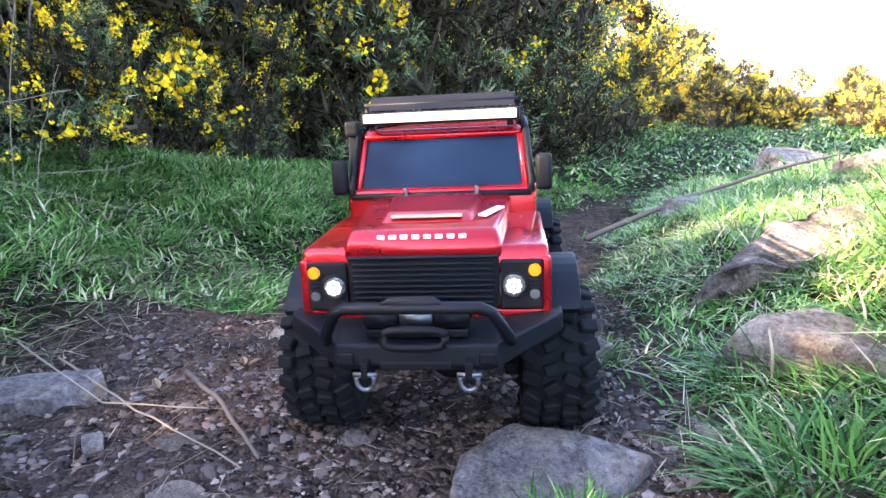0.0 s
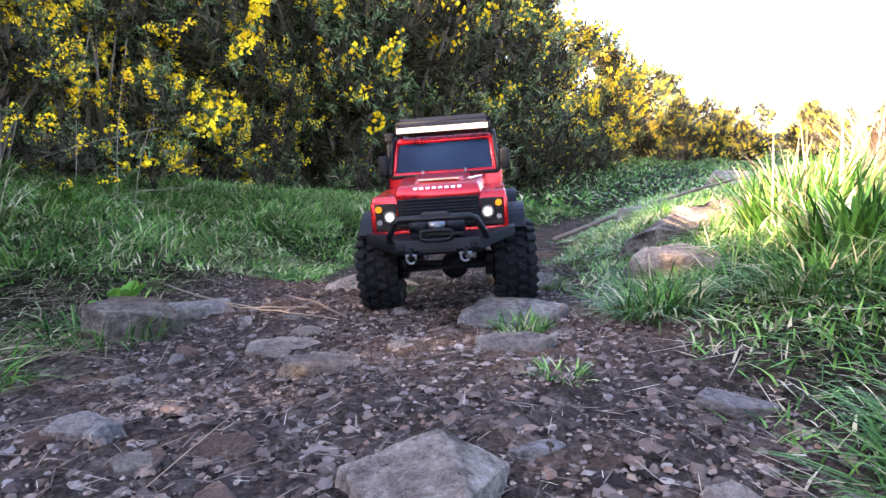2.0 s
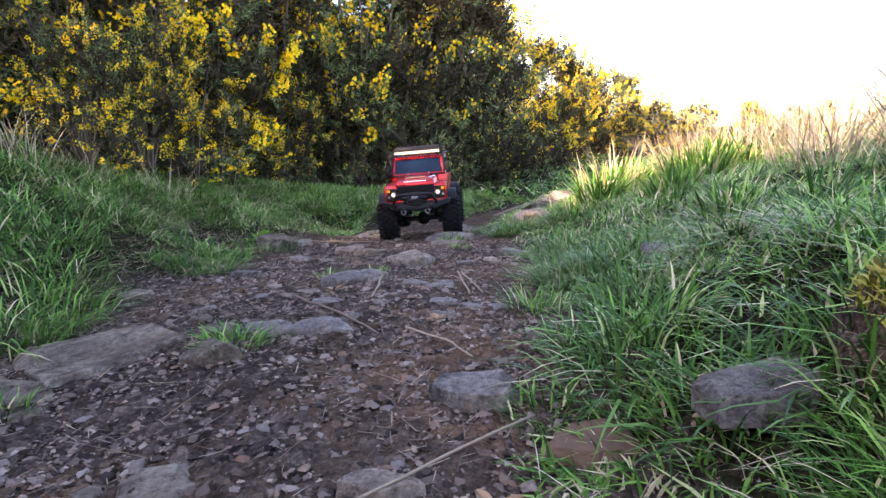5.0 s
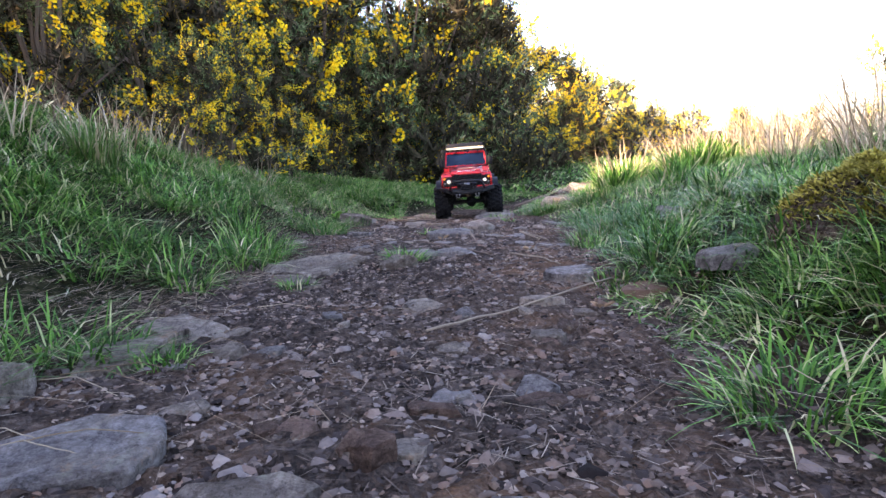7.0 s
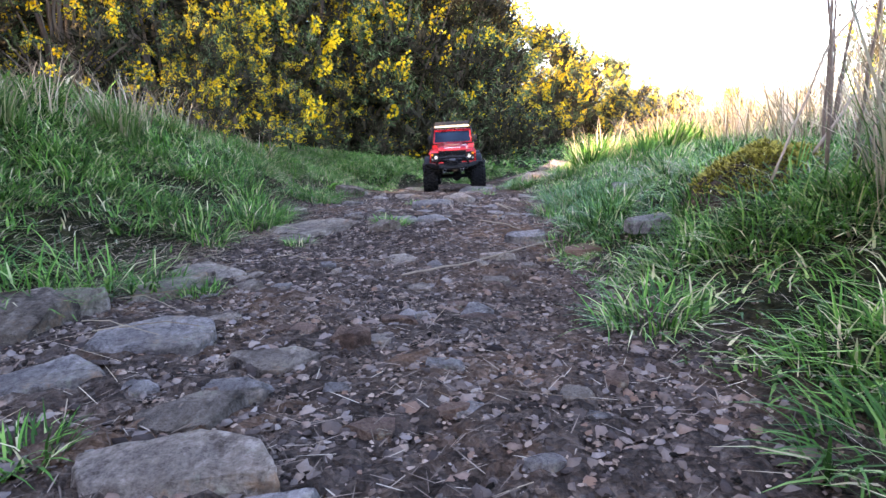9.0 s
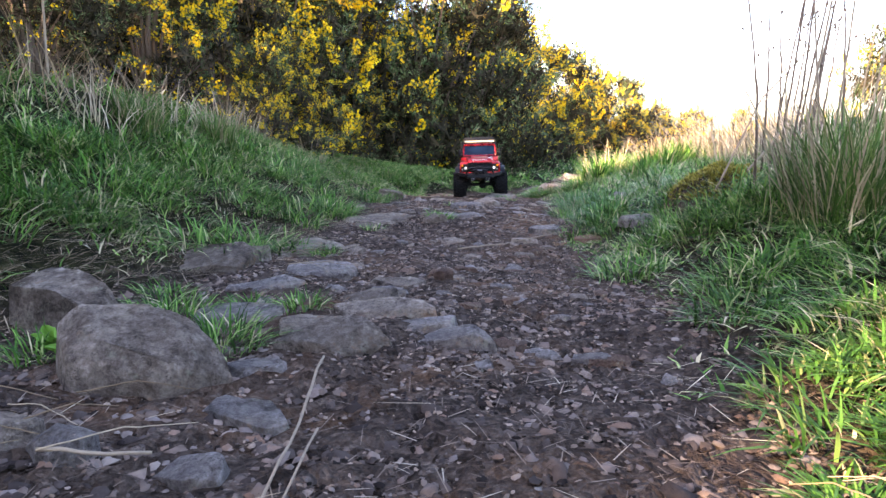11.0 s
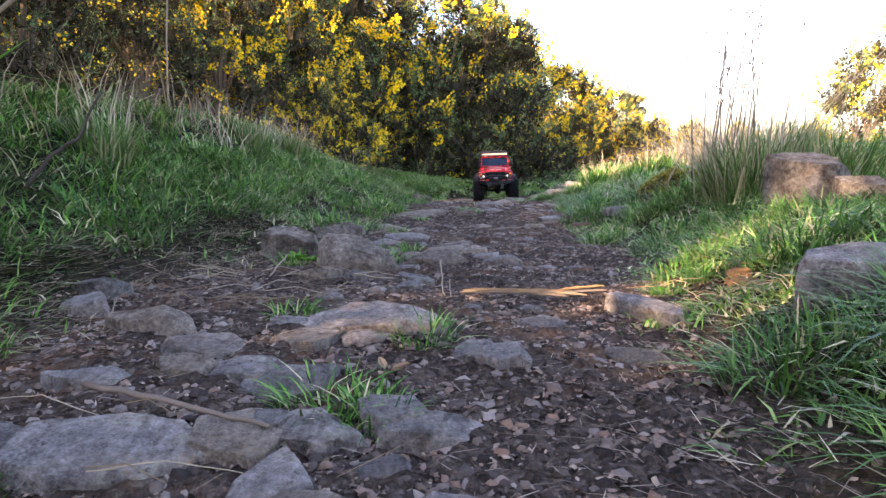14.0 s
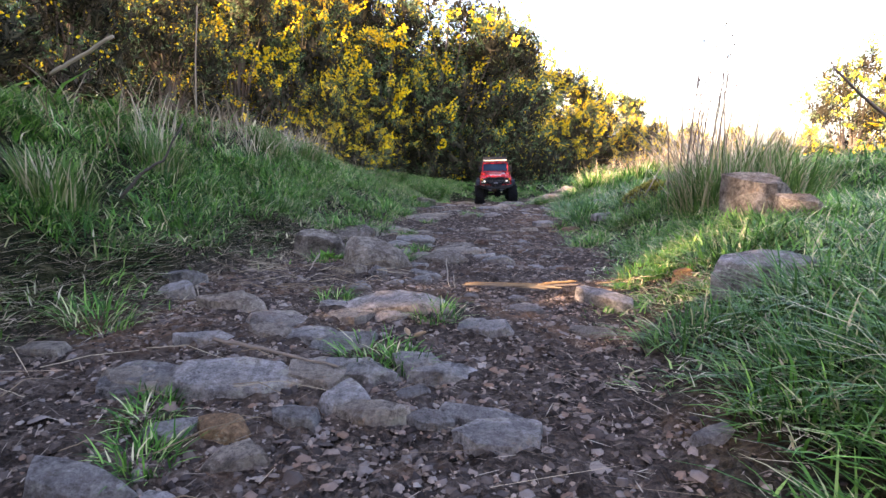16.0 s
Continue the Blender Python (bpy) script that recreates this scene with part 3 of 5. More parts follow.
    for yc, tilt in ((-0.160, 0.0), (0.164, 0.0)):
        for s in (-1, 1):
            wheel = link_mesh("wheel", tyre_me, t, "black knobbly off-road tyre")
            tread(wheel)
            wheel.location = (s * 0.0985, yc, 0.058)
            wheel.rotation_euler = (s * 0.4, 0, radians(3) if yc < 0 else 0)
            part("rim", joined(disc(s * 0.012, 0, 0, 0.033, 0.022, "x", 28, 0.002), *[box(s * 0.024, 0.02 * math.cos(a), 0.02 * math.sin(a), 0.004, 0.008, 0.008, 0.001, 1) for a in [math.pi * k / 4 for k in range(8)]]), BLACK_SATIN, wheel)
        part("axle", joined(tube([(-0.08, yc, 0.058), (0.08, yc, 0.058)], 0.008, 10), disc(0.012, yc, 0.058, 0.02, 0.03, "y", 14, 0.004), *[box(q * 0.064, yc, 0.058, 0.014, 0.03, 0.032, 0.003) for q in (-1, 1)]), BLACK, t, "", True)
    part("steering_rod", tube([(-0.066, -0.188, 0.056), (0.066, -0.186, 0.060)], 0.0024), BLACK, t, "", True)
    for s in (-1, 1):
        part("shock", joined(tube([(s * 0.052, -0.158, 0.062), (s * 0.044, -0.150, 0.135)], 0.006), tube([(s * 0.053, -0.158, 0.06), (s * 0.05, -0.156, 0.09)], 0.008)), BLACK, t, "", True)
        part("chassis_rail", box(s * 0.032, 0.01, 0.096, 0.006, 0.5, 0.018, 0.001), BLACK, t)
    part("skid_plate", box(0, 0.0, 0.084, 0.066, 0.09, 0.012, 0.003), BLACK, t)
    # roof
    lb = part("light_bar", joined(box(0, -0.078, 0.2605, 0.150, 0.011, 0.012, 0.002), *[box(s * 0.066, -0.072, 0.2535, 0.006, 0.010, 0.008, 0.001) for s in (-1, 1)]), BLACK, t)
    part("lens", box(0, -0.0845, 0.2608, 0.144, 0.003, 0.0085, 0.001), LAMP_BAR, lb, "lit white light bar")
    rails = [tube([(s * 0.074, -0.058, 0.273), (s * 0.074, 0.253, 0.273)], 0.0028, 6) for s in (-1, 1)] + [tube([(-0.074, y, 0.273), (0.074, y, 0.273)], 0.0028, 6) for y in (-0.058, 0.253)]
    rack = part("roof_rack", joined(*rails), BLACK, t, "black tubular roof rack", True)
    for y in np.linspace(-0.045, 0.24, 8):
        part("crossbar", tube([(-0.074, y, 0.262), (0.074, y, 0.262)], 0.0022, 6), BLACK, rack, "", True)
    for s in (-1, 1):
        part("side_rail", tube([(s * 0.074, -0.058, 0.262), (s * 0.074, 0.253, 0.262)], 0.0022, 6), BLACK, rack, "", True)
        for y in (-0.055, 0.1, 0.25):
            part("rack_post", tube([(s * 0.074, y, 0.249), (s * 0.074, y, 0.274)], 0.0028, 6), BLACK, rack, "", True)
    part("front_plate", hull([(s * 0.070, y, z) for s in (-1, 1) for y, z in ((-0.068, 0.268), (-0.066, 0.268), (-0.050, 0.281), (-0.048, 0.281))]), BLACK, rack)
    return t


truck = toy_truck()
tagged(truck, "red toy off-road truck with lit lamps standing on the stony trail", "toy truck")
truck.matrix_world = pose(-0.004, 0.665, 0.106, -1.0, -2.6, -1.5)

# ---- rocks ----
g, b, r, o = STONE_GREY, STONE_BROWN, STONE_RED, STONE_ORANGE
WORDS = {g: "grey", b: "brownish grey", r: "reddish brown", o: "rusty orange", SHADED_STONE: "shade-darkened brown"}
count = 0


def rock_bm(w, d, h, seed):
    """A broken stone: an uneven prism split by flat cleavage planes, with chipped edges and rough faces."""
    rnd = random.Random(seed)
    flat = h < 0.5 * min(w, d)
    n, turn = rnd.choice((4, 5, 5, 6)), rnd.uniform(0, 6.28)
    bm = bmesh.new()
    for k in range(n):
        a = turn + 2 * math.pi * (k + rnd.uniform(-0.32, 0.32)) / n
        u = rnd.uniform(0.92, 1.3)
        c, s = math.cos(a) * w / 2 * u, math.sin(a) * d / 2 * u
        lean = rnd.uniform(0.68, 0.98) if flat else rnd.uniform(0.6, 0.95)
        bm.verts.new((c, s, -0.9 * h))
        bm.verts.new((c * lean, s * lean, 1.5 * h))
    ease = min(1.0, 2.2 * h / max(w, d))
    cuts = [(Vector((rnd.uniform(-0.3, 0.3) * ease, rnd.uniform(-0.34, 0.12) * ease, 1)), 0.86 * h)]
    for k in range(rnd.choice((3, 4, 4, 5))):
        a, e = rnd.uniform(0, 6.28), rnd.uniform(0.45, 1.3)
        no = Vector((math.cos(a) * math.cos(e), math.sin(a) * math.cos(e), math.sin(e)))
        reach = math.hypot(no.x * w / 2, no.y * d / 2) + no.z * h * 0.86
        cuts.append((no, reach * rnd.uniform(0.7, 0.88)))
    for no, far in cuts:
        bmesh.ops.convex_hull(bm, input=bm.verts)
        no = no.normalized()
        bmesh.ops.bisect_plane(bm, geom=[*bm.verts, *bm.edges, *bm.faces], plane_co=no * far, plane_no=no, clear_outer=True)
    pts = [v.co.copy() for v in bm.verts]
    bm.free()
    return rough_stone(hull(pts, 0.012 * max(w, d, h), 1), max(w, d, h), seed)


def rough_stone(bm, size, seed):
    """Cut the faces fine and give them small steps, chips and grain."""
    bmesh.ops.triangulate(bm, faces=bm.faces)
    cut = 5 if size > 0.11 else (4 if size > 0.05 else 2)
    bmesh.ops.subdivide_edges(bm, edges=[e for e in bm.edges if e.calc_length() > 0.13 * size], cuts=cut, use_grid_fill=True)
    bmesh.ops.triangulate(bm, faces=bm.faces)
    bm.normal_update()
    off = Vector((seed * 1.37, seed * 0.71, 0))
    for v in bm.verts:
        q = v.co * (2.4 / size) + off
        step = math.floor(4 * noise.noise(q * 1.3)) / 4
        v.co += v.normal * size * (0.016 * step + 0.010 * noise.noise(q * 3.1) + 0.010 * noise.noise(q * 9))
    return bm


def plate(x, y, w, d, h, material, turn=0, seed=1, tilt=(0, 0)):
    """A flat slab of split stone with an irregular outline and a level top."""
    rnd = random.Random(seed)
    ring = [(w / 2 * math.cos(a) * u, d / 2 * math.sin(a) * u) for a, u in [(6.283 * (k + rnd.uniform(-0.28, 0.28)) / 7, rnd.uniform(0.9, 1.2)) for k in range(7)]]
    pts = []
    for c, e in ring:
        f = rnd.uniform(0.88, 1.0)
        pts += [(c * 1.02, e * 1.02, -0.035), (c, e, h * rnd.uniform(0.45, 0.8)), (c * f, e * f, h * rnd.uniform(0.94, 1.04))]
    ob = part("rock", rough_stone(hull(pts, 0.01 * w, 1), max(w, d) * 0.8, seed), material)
    ob.matrix_world = pose(x, y, float(ground_z(x, y)), tilt[0], tilt[1], turn)
    return tagged(ob, "flat-topped split " + WORDS[material] + " stone slab bedded in earth", "stone", "stones of the trail")


def rock(x, y, w, d, h, material):
    global count
    count += 1
    bm = rock_bm(w * 1.2, d * 1.25, h * (0.8 if h > 0.055 else 0.62), count)
    big = max(w, d)
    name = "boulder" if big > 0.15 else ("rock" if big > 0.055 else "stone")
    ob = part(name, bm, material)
    ob.location = (x, y, float(ground_z(x, y)) - 0.16 * h)
    tip = 0.7 if big < 0.09 else 0.45
    ob.rotation_euler = (tip * radians((count * 37) % 21 - 10), tip * radians((count * 53) % 19 - 9), radians((count * 29) % 40 - 20))
    where = "half buried in the trail" if h < 0.02 else ("bedded in the earth of the trail" if big < 0.11 else "set in the earth beside grass")
    size = "small flat" if h < 0.016 else ("large angular" if big > 0.11 else "broken angular")
    tagged(ob, size + " " + WORDS[material] + " stone " + where, "stone", "stones of the trail")
    return ob


rock(1.475, 3.017, 0.403, 0.412, 0.100, g)
rock(1.287, 2.113, 0.223, 0.134, 0.120, g)
rock(0.687, 1.820, 0.230, 0.137, 0.050, g)
rock(-0.051, 0.799, 0.039, 0.024, 0.030, b)
rock(-0.176, 0.796, 0.202, 0.117, 0.040, b)
rock(0.106, 0.697, 0.126, 0.125, 0.050, b)
rock(0.40, 0.60, 0.20, 0.09, 0.050, b)
rock(-0.444, 0.546, 0.141, 0.099, 0.050, g)
rock(-0.080, 0.457, 0.025, 0.015, 0.015, g)
rock(-0.303, 0.447, 0.029, 0.018, 0.030, g)
plate(0.075, 0.405, 0.145, 0.11, 0.016, g, 4, 23, (9, -2))
rock(-0.433, 0.391, 0.11, 0.08, 0.08, b)
plate(-0.195, 0.294, 0.095, 0.06, 0.010, b, 15, 16, (7, 5))
plate(0.072, 0.262, 0.085, 0.05, 0.012, b, 3, 25, (6, -4))
rock(-0.129, 0.226, 0.084, 0.049, 0.025, b)
rock(0.245, 0.091, 0.049, 0.030, 0.030, g)
rock(-0.271, 0.030, 0.057, 0.035, 0.030, g)
rock(0.077, -0.003, 0.033, 0.020, 0.010, g)
rock(-0.005, -0.062, 0.102, 0.070, 0.050, b)
rock(0.180, -0.063, 0.031, 0.019, 0.020, b)
rock(0.269, -0.091, 0.027, 0.016, 0.020, g)
rock(-0.087, -0.107, 0.048, 0.029, 0.020, r)
rock(-0.338, -0.172, 0.062, 0.038, 0.030, g)
plate(-0.081, -0.322, 0.115, 0.065, 0.015, g, 20, 14, (4, 0))
rock(0.027, -0.352, 0.043, 0.046, 0.015, g)
rock(-0.459, -0.376, 0.054, 0.033, 0.020, b)
rock(0.082, -0.388, 0.044, 0.039, 0.015, g)
rock(-0.174, -0.414, 0.029, 0.018, 0.012, b)
rock(0.434, -0.450, 0.073, 0.044, 0.040, g)
rock(-0.093, -0.500, 0.045, 0.027, 0.012, g)
rock(0.084, -0.506, 0.041, 0.025, 0.010, g)
rock(-0.280, -0.515, 0.042, 0.025, 0.012, g)
rock(0.126, -0.533, 0.039, 0.024, 0.012, g)
rock(0.168, -0.537, 0.038, 0.023, 0.010, g)
rock(-0.260, -0.565, 0.033, 0.020, 0.015, b)
rock(0.083, -0.574, 0.046, 0.028, 0.012, g)
rock(-0.042, -0.583, 0.031, 0.033, 0.012, g)
rock(-0.137, -0.639, 0.063, 0.043, 0.015, g)
rock(-0.074, -0.644, 0.072, 0.043, 0.030, g)
rock(-0.193, -0.657, 0.066, 0.040, 0.020, b)
rock(-0.344, -0.669, 0.166, 0.169, 0.030, b)
rock(-0.178, -0.735, 0.063, 0.038, 0.040, b)
rock(-0.358, -0.806, 0.079, 0.048, 0.020, b)
rock(0.118, -0.837, 0.080, 0.048, 0.045, g)
rock(-0.123, -0.986, 0.054, 0.055, 0.020, b)
rock(0.048, -1.003, 0.063, 0.038, 0.030, b)
rock(-0.422, -1.094, 0.116, 0.068, 0.025, b)
rock(0.035, -1.138, 0.049, 0.029, 0.015, b)
rock(-0.444, -1.198, 0.079, 0.080, 0.030, b)
rock(-0.271, -1.218, 0.038, 0.023, 0.015, g)
rock(-0.319, -1.224, 0.040, 0.024, 0.020, b)
rock(-0.002, -1.319, 0.046, 0.028, 0.025, g)
rock(0.041, -1.322, 0.026, 0.016, 0.015, r)
rock(-0.528, -1.324, 0.111, 0.067, 0.040, b)
plate(-0.335, -1.475, 0.12, 0.10, 0.012, g, 15, 9, (2, 3))
rock(-0.539, -1.437, 0.172, 0.100, 0.050, b)
rock(-0.146, -1.456, 0.026, 0.020, 0.030, r)
rock(-0.197, -1.527, 0.079, 0.047, 0.015, b)
rock(-0.039, -1.546, 0.035, 0.022, 0.010, g)
rock(-0.396, -1.571, 0.115, 0.069, 0.020, g)
rock(-0.129, -1.595, 0.023, 0.015, 0.012, g)
rock(-0.214, -1.600, 0.051, 0.030, 0.015, g)
rock(-0.283, -1.606, 0.034, 0.021, 0.015, g)
rock(-0.020, -1.644, 0.024, 0.015, 0.010, g)
rock(-0.224, -1.654, 0.083, 0.050, 0.015, b)
rock(0.070, -1.658, 0.019, 0.012, 0.010, g)
rock(-0.092, -1.669, 0.044, 0.026, 0.012, r)
rock(0.024, -1.715, 0.026, 0.016, 0.012, g)
rock(-0.199, -1.734, 0.099, 0.057, 0.030, b)
rock(-0.376, -1.740, 0.126, 0.073, 0.030, g)
rock(-0.151, -1.785, 0.072, 0.043, 0.015, g)
rock(-0.272, -1.795, 0.099, 0.063, 0.020, b)
rock(-0.053, -1.827, 0.029, 0.018, 0.015, r)
rock(-0.525, -1.828, 0.115, 0.08, 0.11, b)
rock(-0.399, -1.833, 0.042, 0.025, 0.030, g)
rock(-0.112, -1.833, 0.088, 0.051, 0.030, g)
rock(-0.016, -1.844, 0.044, 0.026, 0.012, g)
rock(-0.242, -1.857, 0.111, 0.064, 0.040, b)
rock(0.033, -1.859, 0.042, 0.025, 0.020, g)
rock(0.051, -1.864, 0.040, 0.024, 0.015, r)
rock(-0.082, -1.905, 0.019, 0.018, 0.010, g)
rock(0.094, -1.917, 0.021, 0.013, 0.015, g)
rock(-0.288, -1.935, 0.056, 0.034, 0.020, g)
rock(0.51, -1.77, 0.145, 0.12, 0.185, b)
rock(0.56, -1.88, 0.09, 0.06, 0.08, b)
rock(-0.372, -1.981, 0.112, 0.075, 0.084, b)
rock(-0.266, -2.032, 0.078, 0.046, 0.020, g)
rock(-0.405, -2.112, 0.060, 0.036, 0.050, b)
rock(-0.346, -2.121, 0.038, 0.023, 0.050, g)
rock(-0.264, -2.127, 0.041, 0.025, 0.030, g)
rock(-0.305, -2.201, 0.029, 0.018, 0.020, g)
rock(0.203, -2.221, 0.042, 0.025, 0.020, o)
rock(0.215, -2.17, 0.040, 0.030, 0.034, o)
rock(-0.366, -2.240, 0.039, 0.023, 0.030, g)
rock(-0.093, -2.247, 0.036, 0.021, 0.012, g)
plate(0.052, -2.28, 0.105, 0.042, 0.024, g, -38, 31, (5, 4))
rock(-0.170, -2.285, 0.027, 0.017, 0.015, g)
rock(-0.650, -2.286, 0.069, 0.041, 0.050, g)
rock(-0.089, -2.319, 0.061, 0.037, 0.012, g)
rock(-0.278, -2.37, 0.15, 0.085, 0.034, g)
rock(-0.635, -2.348, 0.061, 0.037, 0.040, g)
plate(0.255, -2.385, 0.155, 0.085, 0.036, g, -6, 28, (6, -3))
rock(-0.374, -2.380, 0.050, 0.031, 0.020, g)
rock(-0.519, -2.408, 0.087, 0.052, 0.050, b)
rock(-0.004, -2.424, 0.063, 0.038, 0.015, b)
rock(-0.170, -2.455, 0.045, 0.047, 0.015, g)
rock(-0.433, -2.478, 0.082, 0.049, 0.020, g)
rock(-0.429, -2.537, 0.052, 0.031, 0.020, b)
rock(-0.327, -2.548, 0.078, 0.055, 0.025, g)
rock(-0.240, -2.590, 0.051, 0.053, 0.030, g)
rock(-0.684, -2.594, 0.066, 0.040, 0.020, b)
rock(-0.276, -2.622, 0.027, 0.016, 0.012, g)
rock(-0.327, -2.626, 0.046, 0.028, 0.020, g)
rock(-0.233, -2.666, 0.040, 0.024, 0.012, g)
plate(-0.415, -2.675, 0.14, 0.075, 0.014, g, 8, 12, (7, 3))
rock(-0.521, -2.686, 0.062, 0.037, 0.030, b)
rock(-0.271, -2.730, 0.067, 0.039, 0.030, b)
rock(-0.214, -2.741, 0.042, 0.025, 0.030, g)
rock(-0.437, -2.771, 0.045, 0.027, 0.020, g)
rock(-0.390, -2.776, 0.047, 0.029, 0.030, o)
rock(0.029, -2.786, 0.043, 0.026, 0.020, g)
rock(-0.362, -2.818, 0.046, 0.028, 0.030, b)
rock(-0.461, -2.873, 0.064, 0.038, 0.040, g)
rock(-0.395, -2.882, 0.034, 0.021, 0.020, g)
rock(0.35, -0.97, 0.11, 0.06, 0.026, g)
rock(0.60, -1.20, 0.14, 0.09, 0.07, g)
# an upright clod of brown stone
rock(-0.130, -1.468, 0.026, 0.025, 0.050, r)
rock(-0.44, -1.20, 0.08, 0.14, 0.040, b)


# a long leaning slab at the foot of the bank
slab_rock = part("boulder", rock_bm(0.56, 0.13, 0.045, 901), b)
# boulder among sunlit tufts, coloured dark to stand for shade on it
rock(1.20, 1.25, 0.40, 0.28, 0.27, SHADED_STONE)
slab_rock.matrix_world = pose(0.56, 1.02, float(ground_z(0.56, 1.02)) - 0.02, 14, -3, 40)
tagged(slab_rock, "long pale brown rock slab lying against the grassy bank", "stone", "stones of the trail")

# stones laid close on the cobbled stretch and scattered farther on
rnd = random.Random(44)
for k in range(15):
    y = rnd.uniform(-2.78, -2.42)
    rock(rnd.uniform(-0.52 if y < -2.45 else -0.37, -0.13), y, rnd.uniform(0.035, 0.10 if y < -2.4 else 0.065), rnd.uniform(0.03, 0.075 if y < -2.4 else 0.05), rnd.uniform(0.016, 0.032), rnd.choice((g, g, g, b)))
for k in range(60):
    rock(rnd.uniform(-0.38, 0.12), rnd.uniform(-1.7, 0.45), rnd.uniform(0.018, 0.045), rnd.uniform(0.016, 0.035), rnd.uniform(0.008, 0.018), rnd.choice((g, b, b, r)))

# ---- scatter ----


def vnoise(x, y, scale, seed):
    """Smooth random field from 0 to 1."""
    grid = np.random.default_rng(seed).random((64, 64))
    u, v = np.asarray(x) * scale + 31.3, np.asarray(y) * scale + 17.7
    i, j = np.floor(u).astype(int), np.floor(v).astype(int)
    fu, fv = u - i, v - j
    fu, fv = fu * fu * (3 - 2 * fu), fv * fv * (3 - 2 * fv)
    p = lambda a, c: grid[a % 64, c % 64]
    return (p(i, j) * (1 - fu) + p(i + 1, j) * fu) * (1 - fv) + (p(i, j + 1) * (1 - fu) + p(i + 1, j + 1) * fu) * fv


def blades(root, length, width, az, lean, droop):
    """Bent tapering blades: 7 corners and 5 triangles each."""
    n = len(root)
    hd = np.stack([np.cos(az), np.sin(az), np.zeros(n)], 1)
    side = np.stack([-np.sin(az), np.cos(az), np.zeros(n)], 1)
    out = np.empty((n, 7, 3))
    k = 0
    for s, ws in ((0.0, 0.8), (0.42, 1.0), (0.78, 0.62), (1.0, 0.0)):
        c = root + hd * (length * (lean * s + 0.75 * droop * s * s))[:, None]
        c[:, 2] += length * (s * (1 - 0.35 * lean) - 0.62 * droop * s * s)
        wv = side * (width * 0.5 * ws)[:, None]
        if ws:
            out[:, k], out[:, k + 1] = c - wv, c + wv
            k += 2
        else:
            out[:, k] = c
    base = (np.arange(n) * 7)[:, None]
    t = np.array([0, 1, 3, 0, 3, 2, 2, 3, 5, 2, 5, 4, 4, 5, 6])
    return out.reshape(-1, 3), (base + t).reshape(-1, 3)


def short_blades(root, length, width, az, lean, droop):
    """Small blades: 5 corners and 3 triangles each."""
    n = len(root)
    v, t = blades(root, length, width, az, lean, droop)
    v = v.reshape(n, 7, 3)[:, [0, 1, 2, 3, 6]]
    t = (np.arange(n) * 5)[:, None] + np.array([0, 1, 3, 0, 3, 2, 2, 3, 4])
    return v.reshape(-1, 3), t.reshape(-1, 3)


def off_trail(x, y):
    """How far a place lies outside the trail's edges; minus: on it."""
    wob = (vnoise(x, y, 9, 3) - 0.5) * 0.14 + (vnoise(x, y, 28, 4) - 0.5) * 0.06
    bays = 0.07 * np.exp(-((y + 1.75) / 0.16) ** 2) + 0.10 * np.exp(-((y + 0.70) / 0.12) ** 2) + 0.05 * np.exp(-((y - 0.32) / 0.1) ** 2)
    return np.maximum(np.interp(y, KY, LX) - x, x - np.interp(y, KY, RX) - bays) + wob


def meadow(name, x0, x1, y0, y1, count, longest, seed, material, label, wide=0.0036, everywhere=False):
    q = np.random.default_rng(seed)
    x, y = q.uniform(x0, x1, count), q.uniform(y0, y1, count)
    d = np.maximum(off_trail(x, y), 0.12) if everywhere else off_trail(x, y)
    bare = vnoise(x, y, 4.5, seed + 9)
    worn = np.where(x < 0, 0.04 + 0.96 * sm(0.08, 0.42, d + 0.45 * (vnoise(x, y, 6, 77) - 0.5)), 1)
    keep = q.random(count) < 0.85 if everywhere else (q.random(count) < sm(0.0, 0.10, d) * worn) & (q.random(count) < np.where(x > 0, 0.35, 0.06) + 1.25 * sm(0.27, 0.57, bare))
    x, y, d = x[keep], y[keep], d[keep]
    n = len(x)
    root = np.stack([x, y, ground_z(x, y) - 0.003], 1)
    clump = vnoise(x, y, 7, seed + 5)
    length = (0.022 + (longest - 0.022) * sm(0.0, 0.35, d) * (0.35 + 0.9 * clump)) * q.uniform(0.55, 1.25, n)
    az = 2 * math.pi * vnoise(x, y, 10, seed + 2) * 1.5 + q.normal(0, 0.9, n)
    v, t = short_blades(root, length * 1.12, wide * q.uniform(0.5, 1.9, n), az, q.uniform(0.15, 1.25, n), q.uniform(0.2, 1.0, n))
    tagged(link_mesh(name, tri_mesh(name, v, t, material)), label, "grass", kind="stuff")


meadow("grass", -1.35, -0.30, -3.7, 2.8, 165000, 0.062, 11, GRASS, "green blades of grass covering the sloping bank", 0.0021)
meadow("grass", -1.0, -0.34, -3.5, 1.4, 80000, 0.036, 12, GRASS_SHORT, "short trodden grass with dry blades along the trail edge", 0.0017)
meadow("grass", -0.05, 1.30, -3.7, 2.8, 125000, 0.064, 13, GRASS, "long green grass covering the low bank", 0.0022)
meadow("grass", -0.06, 0.75, -3.5, 1.4, 70000, 0.04, 14, GRASS_SHORT, "short trodden grass with dry blades along the trail edge", 0.0017)
meadow("grass", -0.40, 0.35, 1.05, 2.8, 16000, 0.05, 17, GRASS, "short green grass at the edges of the far trail", 0.0026)
meadow("grass", -1.25, -0.32, 0.85, 2.8, 42000, 0.062, 18, GRASS, "thick green grass below the gorse hedge", 0.0026, True)
meadow("grass", -1.5, 6.0, 2.6, 12.0, 45000, 0.07, 15, GRASS, "distant rough grass beside the trail", 0.009)
